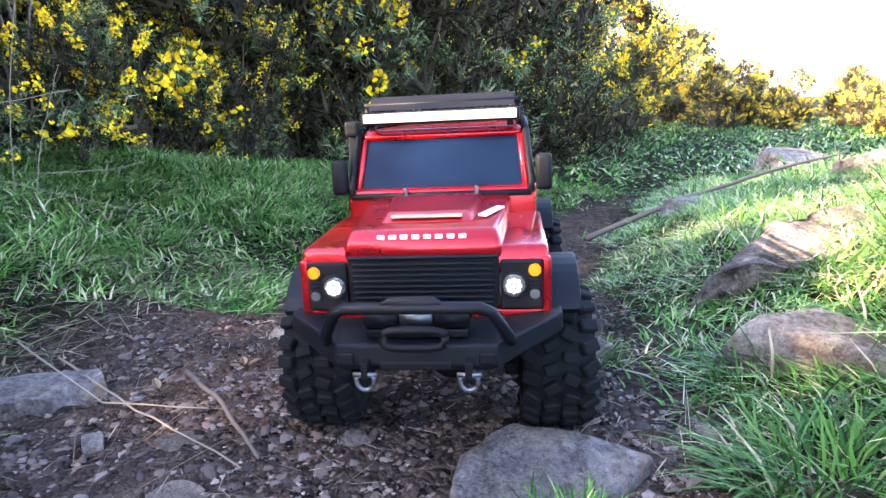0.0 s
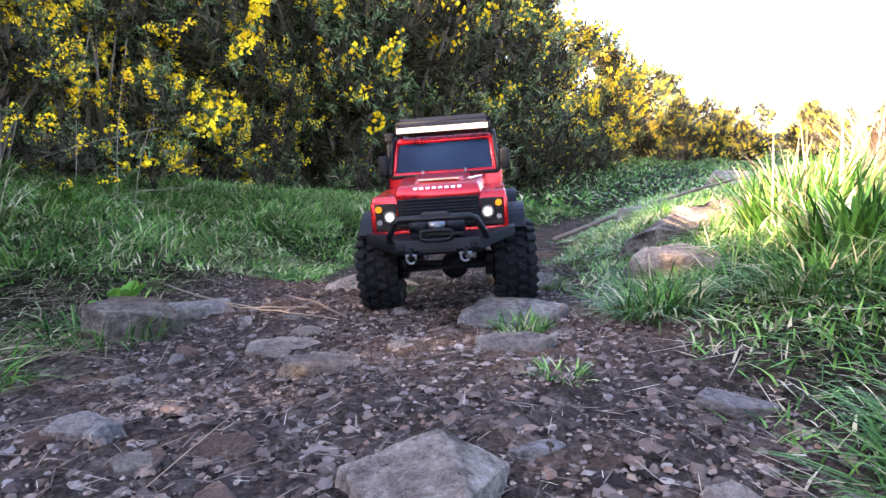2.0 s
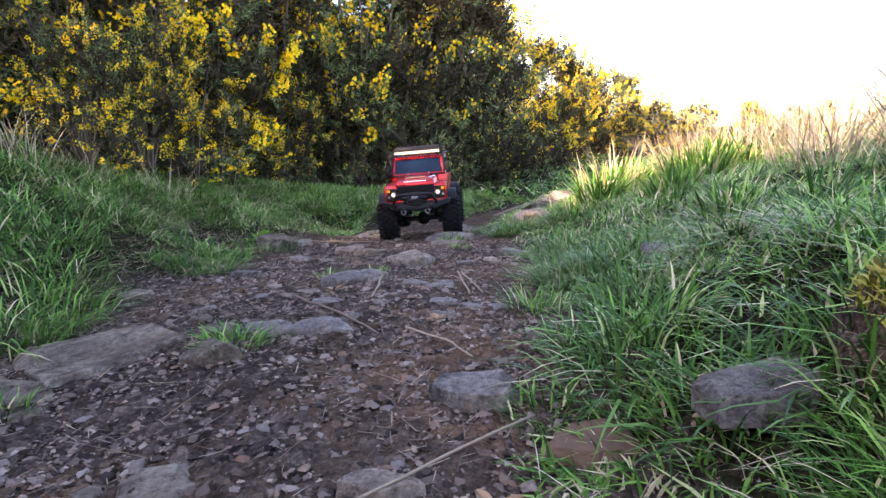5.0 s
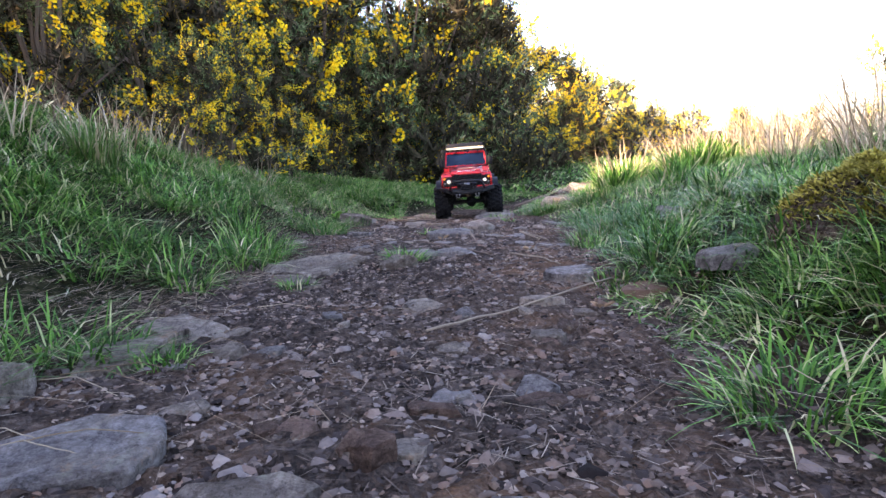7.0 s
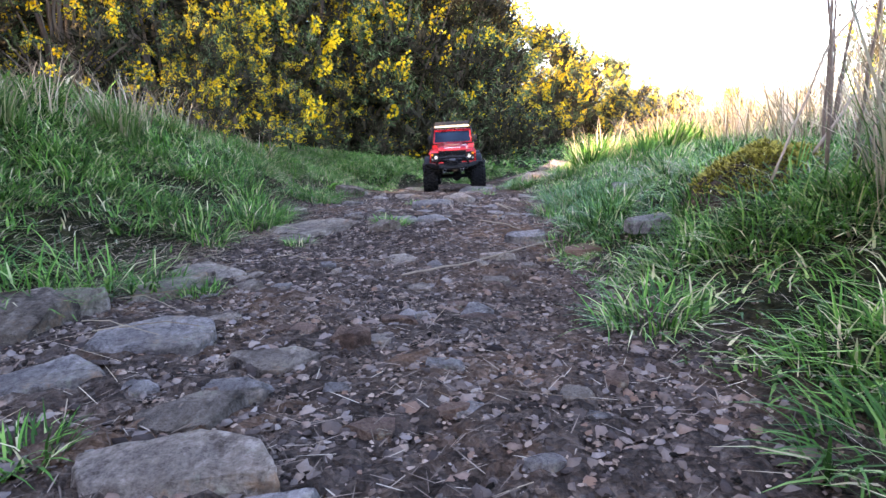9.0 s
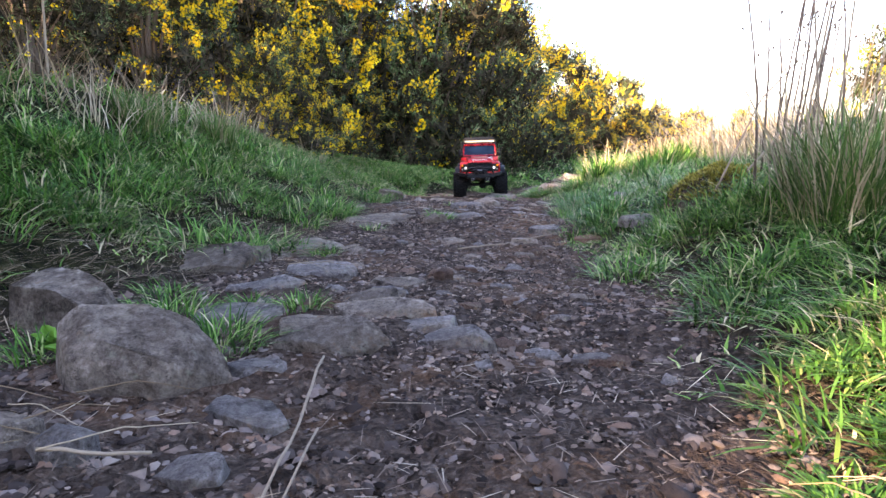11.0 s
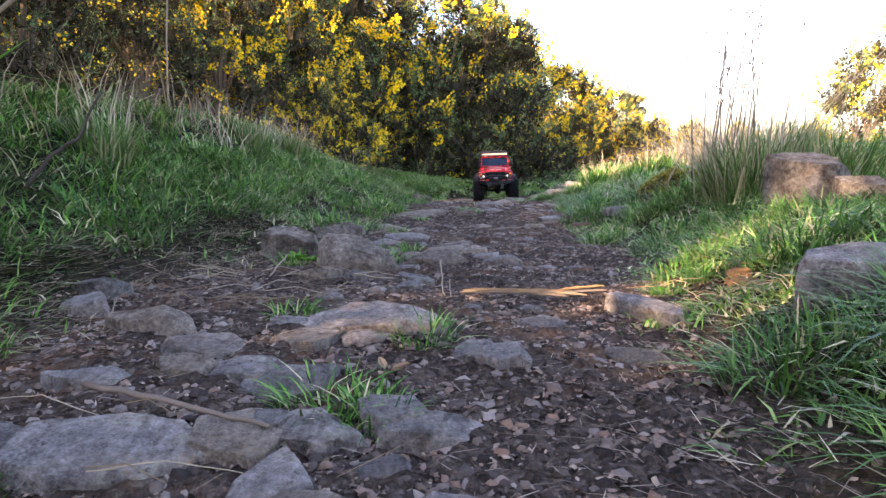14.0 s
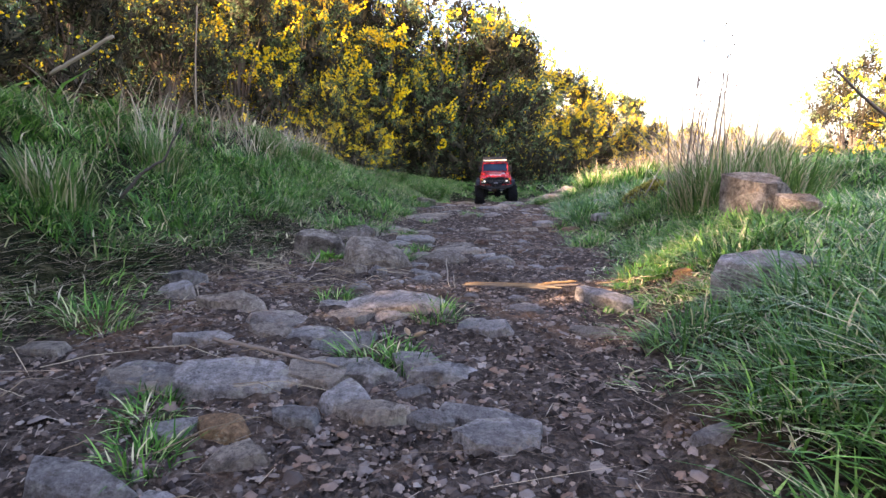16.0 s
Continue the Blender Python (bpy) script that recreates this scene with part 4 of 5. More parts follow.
for x0, x1, y0, y1, n in ((-5.0, 7.5, -8.0, -3.55, 17000), (3.0, 7.5, -3.6, 5.0, 13000), (-5.0, -1.3, -3.7, 4.0, 9000)):
    meadow("grass", x0, x1, y0, y1, n, 0.13, 19 + n, GRASS, "rough grass of the open ground beyond the banks", 0.011)
meadow("grass", 1.2, 3.2, -3.5, 3.0, 22000, 0.12, 16, GRASS, "rough grass on the level ground above the bank", 0.006)


def tuft(x, y, n, length, spread_r, material=None, label="green tuft of grass growing in the stony trail", droop=0.6, wide=0.0036, seed=0, name="grass_tuft", fan=1.0):
    q = np.random.default_rng(seed + int(abs(x) * 1000) + int(abs(y) * 777))
    a, rr = q.uniform(0, 2 * math.pi, n), spread_r * np.sqrt(q.random(n))
    rx, ry = rr * np.cos(a), rr * np.sin(a)
    root = np.stack([rx, ry, ground_z(x + rx, y + ry) - float(ground_z(x, y)) - 0.004], 1)
    v, t = blades(root, length * q.uniform(0.45, 1.15, n), wide * q.uniform(0.6, 1.3, n), a + q.normal(0, 0.7, n), fan * q.uniform(0.05, 0.6, n), droop * q.uniform(0.3, 1.2, n))
    ob = link_mesh(name, tri_mesh(name, v, t, material or GRASS))
    ob.location = (x, y, float(ground_z(x, y)))
    return tagged(ob, label, "grass", "grass tufts")


for x, y, n, l in ((-0.22, -2.424, 70, 0.05), (-0.255, -2.59, 70, 0.045), (-0.294, -2.58, 60, 0.05), (-0.386, -2.326, 50, 0.04), (-0.352, -1.872, 120, 0.06),
                   (-0.303, -1.717, 60, 0.04), (-0.459, -1.744, 90, 0.06), (-0.162, -0.705, 90, 0.05), (0.23, -0.735, 60, 0.05), (0.224, -0.538, 90, 0.07),
                   (-0.194, 0.813, 110, 0.055), (0.151, 0.70, 110, 0.05), (-0.109, 0.655, 50, 0.035), (0.087, 0.345, 110, 0.045), (0.11, 0.145, 40, 0.03),
                   (-0.50, -1.924, 70, 0.05), (-0.383, -1.70, 60, 0.04), (-0.513, -1.639, 60, 0.05), (-0.678, -2.489, 110, 0.06), (-0.442, -2.827, 70, 0.045)):
    tuft(x, y, int(n * 1.9), l * 0.85, l * 0.7, None, "green tuft of grass growing in the stony trail", 0.7, 0.0018)
for x, y, n, l in ((-0.476, -2.744, 60, 0.04), (-0.378, -1.242, 60, 0.04), (0.186, -0.888, 60, 0.05), (-0.338, -0.855, 50, 0.04), (-0.134, -0.257, 50, 0.035), (-0.058, -0.201, 40, 0.03)):
    tuft(x, y, int(n * 1.9), l * 0.85, l * 0.7, None, "green tuft of grass growing in the stony trail", 0.7, 0.0018)
# long drooping grass at the right-hand bank
for x, y, n, l in ((0.27, 0.40, 420, 0.07), (0.43, 0.33, 380, 0.08), (0.34, -0.08, 380, 0.085), (0.31, -0.38, 380, 0.085), (0.33, -0.62, 200, 0.07), (0.20, -1.38, 220, 0.07), (0.31, -1.60, 240, 0.07),
                   (0.24, -1.98, 200, 0.045), (0.11, -2.52, 220, 0.07), (0.25, -2.56, 260, 0.11), (0.15, -2.75, 240, 0.09), (0.26, -2.82, 260, 0.13), (0.30, -2.15, 220, 0.09), (0.09, -2.97, 220, 0.08),
                   (0.32, -1.16, 240, 0.07), (0.38, -1.27, 240, 0.08), (0.45, -1.32, 220, 0.08), (0.37, -1.10, 200, 0.06), (0.52, -1.27, 220, 0.07), (0.20, -2.10, 240, 0.04), (0.12, -2.15, 200, 0.03)):
    # between y -1.7 and -0.9 lighter blades stand for brighter light
    tuft(x, y, int(n * 1.3), l, l * 0.9, GRASS if -1.7 < y < -0.9 else GRASS_DEEP, "long drooping green grass tuft at the trail edge", 0.95, 0.0022, 0)
# ragged clumps over both banks
rnd = random.Random(27)
for k in range(110):
    y = rnd.uniform(-2.95, 0.6)
    far = rnd.uniform(0.03, 0.42) if k % 3 else rnd.uniform(-0.02, 0.10)
    if y < -0.9 and k % 8 < 5 and k % 5:
        far = rnd.uniform(0.2, 0.5)
    x = float(np.interp(y, KY, LX)) - far if k % 8 < 5 else float(np.interp(y, KY, RX)) + far + 0.08
    l = rnd.uniform(0.05, 0.095)
    if 0 < x < 0.3 and -2.42 < y < -2.16:
        continue
    if 0 < x < 0.4 and -2.16 < y < -1.8:
        l *= 0.6
    tuft(x, y, rnd.randint(110, 190), l, l * 0.85, GRASS_DEEP if k % 2 else GRASS, "ragged clump of green grass on the bank", 0.95, 0.0026, k)
# tall upright tufts lit by the sun
for x, y, n, l in ((0.62, 0.72, 360, 0.16), (0.85, 0.55, 320, 0.16), (0.78, 0.98, 300, 0.15), (0.54, 0.45, 260, 0.11), (1.05, 0.8, 280, 0.18), (0.66, 0.2, 260, 0.09), (0.60, -0.3, 220, 0.08)):
    tuft(x, y, n, l, l * 0.6, GRASS, "tall upright grass tuft in low sunlight", 0.35, 0.005)
for x, y, n, l in ((0.52, -1.48, 300, 0.18), (0.58, -1.36, 280, 0.22), (0.68, -1.56, 240, 0.20), (0.80, -1.1, 260, 0.20), (0.78, -2.1, 260, 0.12), (-1.0, -0.75, 240, 0.12), (-0.95, -0.35, 240, 0.12), (-0.98, -1.7, 240, 0.12), (-0.92, -2.2, 240, 0.12)):
    tuft(x, y, int(n * 1.7), l, l * 0.5, RUSH, "tall dense rush-like grass clump on the bank", 0.4, 0.0026, fan=0.6)
# bleached dry grass
for x, y, n, l in ((-1.0, -0.95, 90, 0.20), (-1.02, -0.55, 100, 0.20), (-0.98, -0.20, 100, 0.20), (-1.05, 0.25, 90, 0.20), (-1.1, -1.5, 80, 0.2), (-0.85, 0.62, 60, 0.16), (0.64, 0.72, 60, 0.26), (0.95, 0.95, 110, 0.26),
                   (1.25, 0.6, 150, 0.42), (1.45, 0.3, 130, 0.45), (1.2, 0.95, 120, 0.4), (1.6, 0.9, 130, 0.45), (1.15, 1.3, 90, 0.3), (0.56, -1.44, 80, 0.36), (0.62, -1.30, 30, 0.5), (0.72, -1.18, 40, 0.5), (0.86, -0.8, 40, 0.5), (1.1, -0.3, 60, 0.5), (0.80, -1.0, 80, 0.36), (0.95, -0.4, 100, 0.34), (1.0, 0.1, 90, 0.3)):
    tuft(x, y, int(n * (0.45 if x < 0 else (0.6 if x < 0.9 and y < 0 else 1.3))), l, l * 0.4, STRAW, "bleached dry grass stalks standing on the bank", 0.4, 0.0026, 0, "dry_grass")

for x, y, n, l in ((-1.12, -1.75, 60, 0.2), (-1.15, -1.25, 70, 0.22), (-1.12, -0.9, 70, 0.2), (-1.15, -0.5, 80, 0.22), (-1.08, -0.15, 80, 0.2), (-1.12, 0.2, 80, 0.2), (-1.0, 0.42, 70, 0.16), (-1.3, -0.7, 90, 0.26), (-1.3, -0.2, 90, 0.26), (-1.3, -1.3, 90, 0.26)):
    tuft(x, y, int(n * 0.55), l, l * 0.7, STRAW_BROWN, "brown weathered grass stalks along the hedge foot", 0.6, 0.0024, 3, "dry_grass")


def leafy(x, y, n, size, material, name, label):
    """A low plant or fallen leaf of rounded, cupped leaves."""
    q = random.Random(int(abs(x * 1000)) + n)
    bm = bmesh.new()
    for k in range(n):
        az, el, ln = 6.283 * k / n + q.uniform(-0.4, 0.4), q.uniform(0.15, 0.6), size * q.uniform(0.7, 1.2)
        m = Matrix.Rotation(az, 3, "Z") @ Matrix.Rotation(-el, 3, "Y")
        c = [bm.verts.new(m @ Vector((ln * u, 0, -0.12 * ln * math.sin(3.14 * u)))) for u in (0.15, 0.5, 0.85, 1.0)]
        e = [[bm.verts.new(m @ Vector((ln * u, s * ln * w, 0.06 * ln))) for u, w in ((0.35, 0.22), (0.65, 0.26), (0.9, 0.12))] for s in (-1, 1)]
        for s in e:
            bm.faces.new((c[0], s[0], s[1], c[1]))
            bm.faces.new((c[1], s[1], s[2], c[2]))
            bm.faces.new((c[2], s[2], c[3]))
    ob = part(name, bm, material, None, "", True)
    ob.location = (x, y, float(ground_z(x, y)) + 0.006)
    return tagged(ob, label, "plant")


leafy(-0.50, -1.90, 14, 0.022, LEAF, "herb", "small bright green leafy herb beside the stones")
leafy(-0.47, -1.93, 12, 0.018, LEAF, "herb", "small bright green leafy herb beside the stones")
leafy(-0.52, 0.50, 5, 0.055, LEAF, "dock_plant", "broad green dock leaves at the grass edge")
leafy(0.30, -0.55, 4, 0.035, LEAF, "dock_plant", "broad green dock leaves at the grass edge")
for x, y in ((-0.24, 0.62), (-0.30, 0.55), (-0.10, -0.42), (0.08, -0.62), (-0.25, -2.52), (0.13, -1.02), (-0.42, -1.95)):
    leafy(x, y, 3, 0.02, DEAD_LEAF, "dead_leaf", "curled brown dead leaf lying on the earth")

# gravel and litter of the trail


def gravel(count, seed, smallest, largest, margin=0.05):
    q = np.random.default_rng(seed)
    y = q.uniform(-3.3, 1.15, count)
    l, rr = np.interp(y, KY, LX), np.interp(y, KY, RX)
    x = l - margin + (rr - l + 2 * margin) * q.random(count)
    keep = q.random(count) < (0.30 + 0.75 * vnoise(x, y, 6, 21)) * np.where(y < -2.0, 0.75 + 0.25 * sm(-0.5, -0.25, x), 1) * (1 - 0.5 * sm(0.5, 0.7, y))
    x, y = x[keep], y[keep]
    n = len(x)
    s = smallest * (largest / smallest) ** (q.random(n) ** 2.0)
    a = q.uniform(0, 2 * math.pi, n)
    ang = np.arange(6) * math.pi / 3
    low = np.stack([np.cos(ang), np.sin(ang), np.full(6, -0.35)], 1)
    top = np.stack([0.68 * np.cos(ang[::2] + 0.4), 0.68 * np.sin(ang[::2] + 0.4), np.full(3, 0.55)], 1)
    shape = np.concatenate([low, top])
    v = shape[None] * q.uniform(0.65, 1.3, (n, 9, 1)) * np.stack([s, s * q.uniform(0.5, 0.95, n), s * q.uniform(0.25, 0.7, n)], 1)[:, None, :] * 0.5
    c, sn = np.cos(a)[:, None], np.sin(a)[:, None]
    v = np.stack([v[:, :, 0] * c - v[:, :, 1] * sn, v[:, :, 0] * sn + v[:, :, 1] * c, v[:, :, 2] + v[:, :, 0] * q.normal(0, 0.2, (n, 1))], 2)
    v += np.stack([x, y, ground_z(x, y) + s * 0.02], 1)[:, None, :]
    t = np.array([0, 1, 6, 1, 2, 6, 2, 7, 6, 2, 3, 7, 3, 4, 7, 4, 8, 7, 4, 5, 8, 5, 0, 8, 0, 6, 8, 6, 7, 8])
    return v.reshape(-1, 3), ((np.arange(n) * 9)[:, None] + t).reshape(-1, 3)


v, t = gravel(76000, 31, 0.003, 0.016)
tagged(link_mesh("gravel", tri_mesh("gravel", v, t, PEBBLE)), "loose grey and reddish gravel scattered over the trail", "gravel", kind="stuff")
v, t = gravel(64000, 33, 0.0035, 0.0095, 0.12)
tagged(link_mesh("soil_crumbs", tri_mesh("soil_crumbs", v, t, CRUMB)), "dark crumbs of loose damp soil over the trail", "soil", kind="stuff")
v, t = gravel(3400, 32, 0.009, 0.024)
tagged(link_mesh("gravel", tri_mesh("gravel", v, t, PEBBLE)), "coarse broken gravel pressed into the trail", "gravel", kind="stuff")


def litter(count, seed, x0, x1, y0, y1, longest, material, only_trail):
    q = np.random.default_rng(seed)
    x, y = q.uniform(x0, x1, count), q.uniform(y0, y1, count)
    d = off_trail(x, y)
    keep = (q.random(count) < (1 - sm(0.0, 0.15, d) * 0.7)) & (q.random(count) < vnoise(x, y, 5, seed) * 1.4) if only_trail else d > 0.02
    x, y = x[keep], y[keep]
    n = len(x)
    root = np.stack([x, y, ground_z(x, y) + q.uniform(0.001, 0.006, n)], 1)
    return blades(root, longest * q.uniform(0.25, 1, n), q.uniform(0.0004, 0.0012, n), q.uniform(0, 6.283, n), q.uniform(2.0, 2.7, n), q.uniform(0, 0.1, n))


v, t = litter(26000, 41, -0.7, 0.45, -3.6, 1.5, 0.013, DEBRIS, True)
tagged(link_mesh("plant_litter", tri_mesh("plant_litter", v, t, DEBRIS)), "crumbs of dead plant litter strewn on dark earth", "litter", kind="stuff")
v, t = litter(420, 42, -0.7, 0.5, -3.6, 1.5, 0.026, STRAW, True)
tagged(link_mesh("straw_litter", tri_mesh("straw_litter", v, t, STRAW)), "pale straw bits strewn on the trail", "litter", kind="stuff")
v, t = litter(9000, 43, -1.2, 0.9, -3.6, 2.0, 0.045, STRAW, False)
tagged(link_mesh("straw_litter", tri_mesh("straw_litter", v, t, STRAW)), "dry dead stems lying among the grass", "litter", kind="stuff")

v, t = litter(17000, 45, -0.95, -0.38, -3.5, 1.2, 0.05, STRAW_BROWN, False)
tagged(link_mesh("straw_litter", tri_mesh("straw_litter", v, t, STRAW_BROWN)), "matted brown dead grass along the foot of the bank", "litter", kind="stuff")
v, t = litter(420, 46, -0.7, 0.4, -3.5, 1.0, 0.05, STRAW_BROWN, True)
tagged(link_mesh("straw_litter", tri_mesh("straw_litter", v, t, STRAW_BROWN)), "long thin dry grass stalks lying on the trail", "litter", kind="stuff")
v, t = litter(14000, 44, -1.0, 0.8, -3.6, 1.6, 0.02, DEBRIS, False)
tagged(link_mesh("plant_litter", tri_mesh("plant_litter", v, t, DEBRIS)), "dark dead plant litter on the soil under the grass", "litter", kind="stuff")

# ---- sticks ----


def stick(points, r0, r1, material, label, name="stick", lift=0.004, wobble=0.0025, seed=1):
    """points: (x, y, height over the ground)."""
    rnd = random.Random(seed + len(points) + int(abs(points[0][0]) * 999))
    pts = [Vector((x, y, float(ground_z(x, y)) + z + lift)) for x, y, z in points]
    fine = []
    for p, q in zip(pts, pts[1:]):
        for k in range(5):
            w = wobble if (k or fine) else 0
            fine.append(p.lerp(q, k / 5) + Vector([rnd.uniform(-w, w) * 0.6 for _ in range(3)]))
    fine.append(pts[-1])
    ob = part(name, tube(fine, [(r0 + (r1 - r0) * i / (len(fine) - 1)) * 0.55 for i in range(len(fine))], 6), material, None, "", True)
    return tagged(ob, label, "stick", "sticks of the trail")


DRY = "pale dry twig lying on the dark trail"
stick([(0.282, 1.62, 0.01), (0.62, 1.92, 0.03), (1.05, 2.25, 0.05), (1.42, 2.55, 0.06)], 0.015, 0.009, TWIG, "long bare brown branch leaning over the grass", "branch")
stick([(-0.109, -1.143, 0.003), (0.0, -1.056, 0.004), (0.17, -0.919, 0.02)], 0.0032, 0.002, DRY_WOOD, DRY)
stick([(-0.463, -2.621, 0.02), (-0.391, -2.629, 0.012), (-0.317, -2.644, 0.005)], 0.005, 0.003, TWIG, "reddish brown twig lying on the stones")
stick([(-0.46, 0.62, 0.01), (-0.296, 0.50, 0.004), (-0.153, 0.40, 0.004)], 0.0024, 0.0012, DRY_WOOD, DRY)
stick([(-0.285, 0.577, 0.01), (-0.212, 0.50, 0.008), (-0.146, 0.417, 0.004)], 0.005, 0.0028, TWIG, "knotty grey root end lying on the earth", "root")
stick([(-0.50, 0.613, 0.02), (-0.337, 0.51, 0.006), (-0.225, 0.50, 0.004)], 0.002, 0.0012, DRY_WOOD, DRY)
stick([(-0.033, -0.274, 0.008), (-0.024, -0.502, 0.004)], 0.0032, 0.002, DRY_WOOD, DRY)
stick([(0.105, -0.231, 0.008), (0.124, -0.468, 0.004)], 0.0035, 0.0025, DRY_WOOD, DRY)
stick([(0.112, -0.235, 0.008), (0.145, -0.44, 0.004)], 0.0025, 0.002, DRY_WOOD, DRY)
stick([(-0.154, -0.46, 0.006), (-0.063, -0.567, 0.004), (0.006, -0.663, 0.003)], 0.004, 0.0022, TWIG, "thin brown twig lying on the trail")
stick([(0.039, -0.641, 0.004), (0.092, -0.699, 0.004), (0.122, -0.746, 0.003)], 0.003, 0.002, DRY_WOOD, DRY)
stick([(-0.224, -1.953, 0.02), (-0.217, -2.091, 0.006), (-0.208, -2.212, 0.003)], 0.0022, 0.0016, DRY_WOOD, DRY)
stick([(-0.205, -2.06, 0.006), (-0.199, -2.215, 0.003)], 0.0017, 0.0012, DRY_WOOD, DRY)
stick([(-0.493, -1.998, 0.02), (-0.483, -2.124, 0.005)], 0.003, 0.002, DRY_WOOD, DRY)
stick([(-0.35, -2.142, 0.01), (-0.29, -2.127, 0.012)], 0.0025, 0.002, DRY_WOOD, DRY)
stick([(0.40, -1.23, 0.05), (0.52, -1.12, 0.17), (0.66, -1.02, 0.27)], 0.0038, 0.0028, DRY_WOOD, "bleached branch propped on the mossy mound", "branch")
stick([(0.47, -1.20, 0.04), (0.58, -1.10, 0.10)], 0.0045, 0.004, DRY_WOOD, "bleached stick end on the mossy mound", "branch")
stick([(-1.044, -2.0, 0.165), (-0.975, -2.0, 0.245), (-0.907, -2.0, 0.315)], 0.0075, 0.0065, DRY_WOOD, "broken bleached stick poking from the grass", "branch")
stick([(-1.41, -0.5, 0.0), (-1.40, -0.5, 0.25), (-1.38, -0.5, 0.50)], 0.008, 0.005, DRY_WOOD, "pale bare stem standing in the grass", "dry_weed")
stick([(0.44, -2.4, 0.10), (0.378, -2.4, 0.19), (0.302, -2.4, 0.275)], 0.005, 0.003, DARK_WOOD, "dark bare twig leaning out of the grass", "branch")
stick([(-0.80, -2.2, 0.06), (-0.761, -2.2, 0.12), (-0.72, -2.2, 0.155), (-0.68, -2.2, 0.235)], 0.006, 0.003, DARK_WOOD, "dark bent twig in the grass", "branch")
stick([(-0.92, 1.02, 0.0), (-0.90, 1.03, 0.20), (-0.85, 1.04, 0.40)], 0.0018, 0.001, DRY_WOOD, "pale bare stem standing before the gorse", "dry_weed")
stick([(-0.84, 1.05, 0.0), (-0.82, 1.06, 0.2), (-0.78, 1.07, 0.42)], 0.0018, 0.001, DRY_WOOD, "pale bare stem standing before the gorse", "dry_weed")
stick([(-0.80, 1.05, 0.0), (-0.77, 1.06, 0.15), (-0.73, 1.07, 0.28)], 0.0018, 0.001, DRY_WOOD, "pale bare stem standing before the gorse", "dry_weed")
stick([(-1.0, 0.98, 0.05), (-0.86, 1.04, 0.15), (-0.72, 1.08, 0.24)], 0.0022, 0.0014, DRY_WOOD, "pale bent twig across the bank", "dry_weed")
stick([(-0.84, 1.1, 0.04), (-0.72, 1.15, 0.09), (-0.66, 1.18, 0.13)], 0.002, 0.0014, DRY_WOOD, "pale bent twig across the bank", "dry_weed")
stick([(-0.85, 1.0, 0.03), (-0.62, 1.1, 0.05)], 0.0018, 0.0012, DRY_WOOD, "pale bent twig across the bank", "dry_weed")
for x, y, h, lx in ((0.54, -1.18, 0.50, 0.03), (0.60, -1.12, 0.56, 0.06), (0.48, -1.22, 0.42, -0.05), (0.66, -1.05, 0.52, 0.05), (0.57, -1.05, 0.46, -0.02), (0.72, -0.95, 0.5, 0.04), (0.8, -0.7, 0.52, 0.04), (0.50, -1.30, 0.38, 0.02), (0.53, -1.27, 0.48, 0.05), (0.58, -1.25, 0.36, -0.04), (0.63, -1.2, 0.44, 0.02), (0.68, -1.15, 0.40, -0.03), (0.62, -0.98, 0.42, 0.05), (0.70, -0.85, 0.40, -0.02), (0.78, -0.88, 0.36, 0.03), (0.85, -0.95, 0.46, 0.05)):
    s = stick([(x, y, 0), (x + lx * 0.3, y, h * 0.45), (x + lx, y + 0.02, h)], 0.0052, 0.0028, TWIG if (x * 100) % 2 < 1 else DRY_WOOD, "tall dead flower stem with dried seed heads", "dry_weed")
    for k in range(4):
        f = 0.6 + 0.12 * k
        c = Vector((x + lx * f, y + 0.02 * f, float(ground_z(x, y)) + h * f))
        e = Vector((0.02 * math.cos(k * 2.4), 0.02 * math.sin(k * 2.4), 0.018))
        part("side_twig", joined(tube([c, c + e * 0.7], 0.001, 5), hull([c + e * 0.7 + Vector(d) * 0.0035 for d in ((1, 0, 0), (-1, 0, 0), (0, 1, 0), (0, -1, 0), (0, 0, 1.6), (0, 0, -1))])), TWIG, s)

# one thick dead stalk across the trail, split lengthwise into ribs
bundle = new("split_stalk")
bundle.location = (-0.085, -2.185, float(ground_z(-0.085, -2.185)) + 0.008)
bundle.rotation_euler = (0, math.radians(-2), math.radians(-5))


def split_rib(points, width, thick, seed):
    # a flattened, torn strip of stalk: ragged edges, a hollow top, pointed ends
    q = random.Random(seed)
    bm = bmesh.new()
    rings = []
    n = 16
    for s_ in range(n + 1):
        u = s_ / n * (len(points) - 1)
        a_ = min(int(u), len(points) - 2)
        p = Vector(points[a_]).lerp(Vector(points[a_ + 1]), u - a_)
        end = min(1.0, 0.35 + 4 * min(s_ / n, 1 - s_ / n))
        w = width * end * q.uniform(0.75, 1.15)
        h = thick * end * q.uniform(0.8, 1.2)
        rings.append([bm.verts.new(p + Vector((q.uniform(-0.001, 0.001), w * cy, h * cz))) for cy, cz in ((-1, 0.2), (-0.9, 0.9), (-0.5, 0.55), (0.1, 0.35), (0.6, 0.6), (0.95, 1.0), (1, 0.1), (0, -0.6))])
    for r0, r1 in zip(rings, rings[1:]):
        for c_ in range(8):
            bm.faces.new((r0[c_], r0[(c_ + 1) % 8], r1[(c_ + 1) % 8], r1[c_]))
    bm.faces.new(rings[0][::-1])
    bm.faces.new(rings[-1])
    bmesh.ops.recalc_face_normals(bm, faces=bm.faces)
    return bm


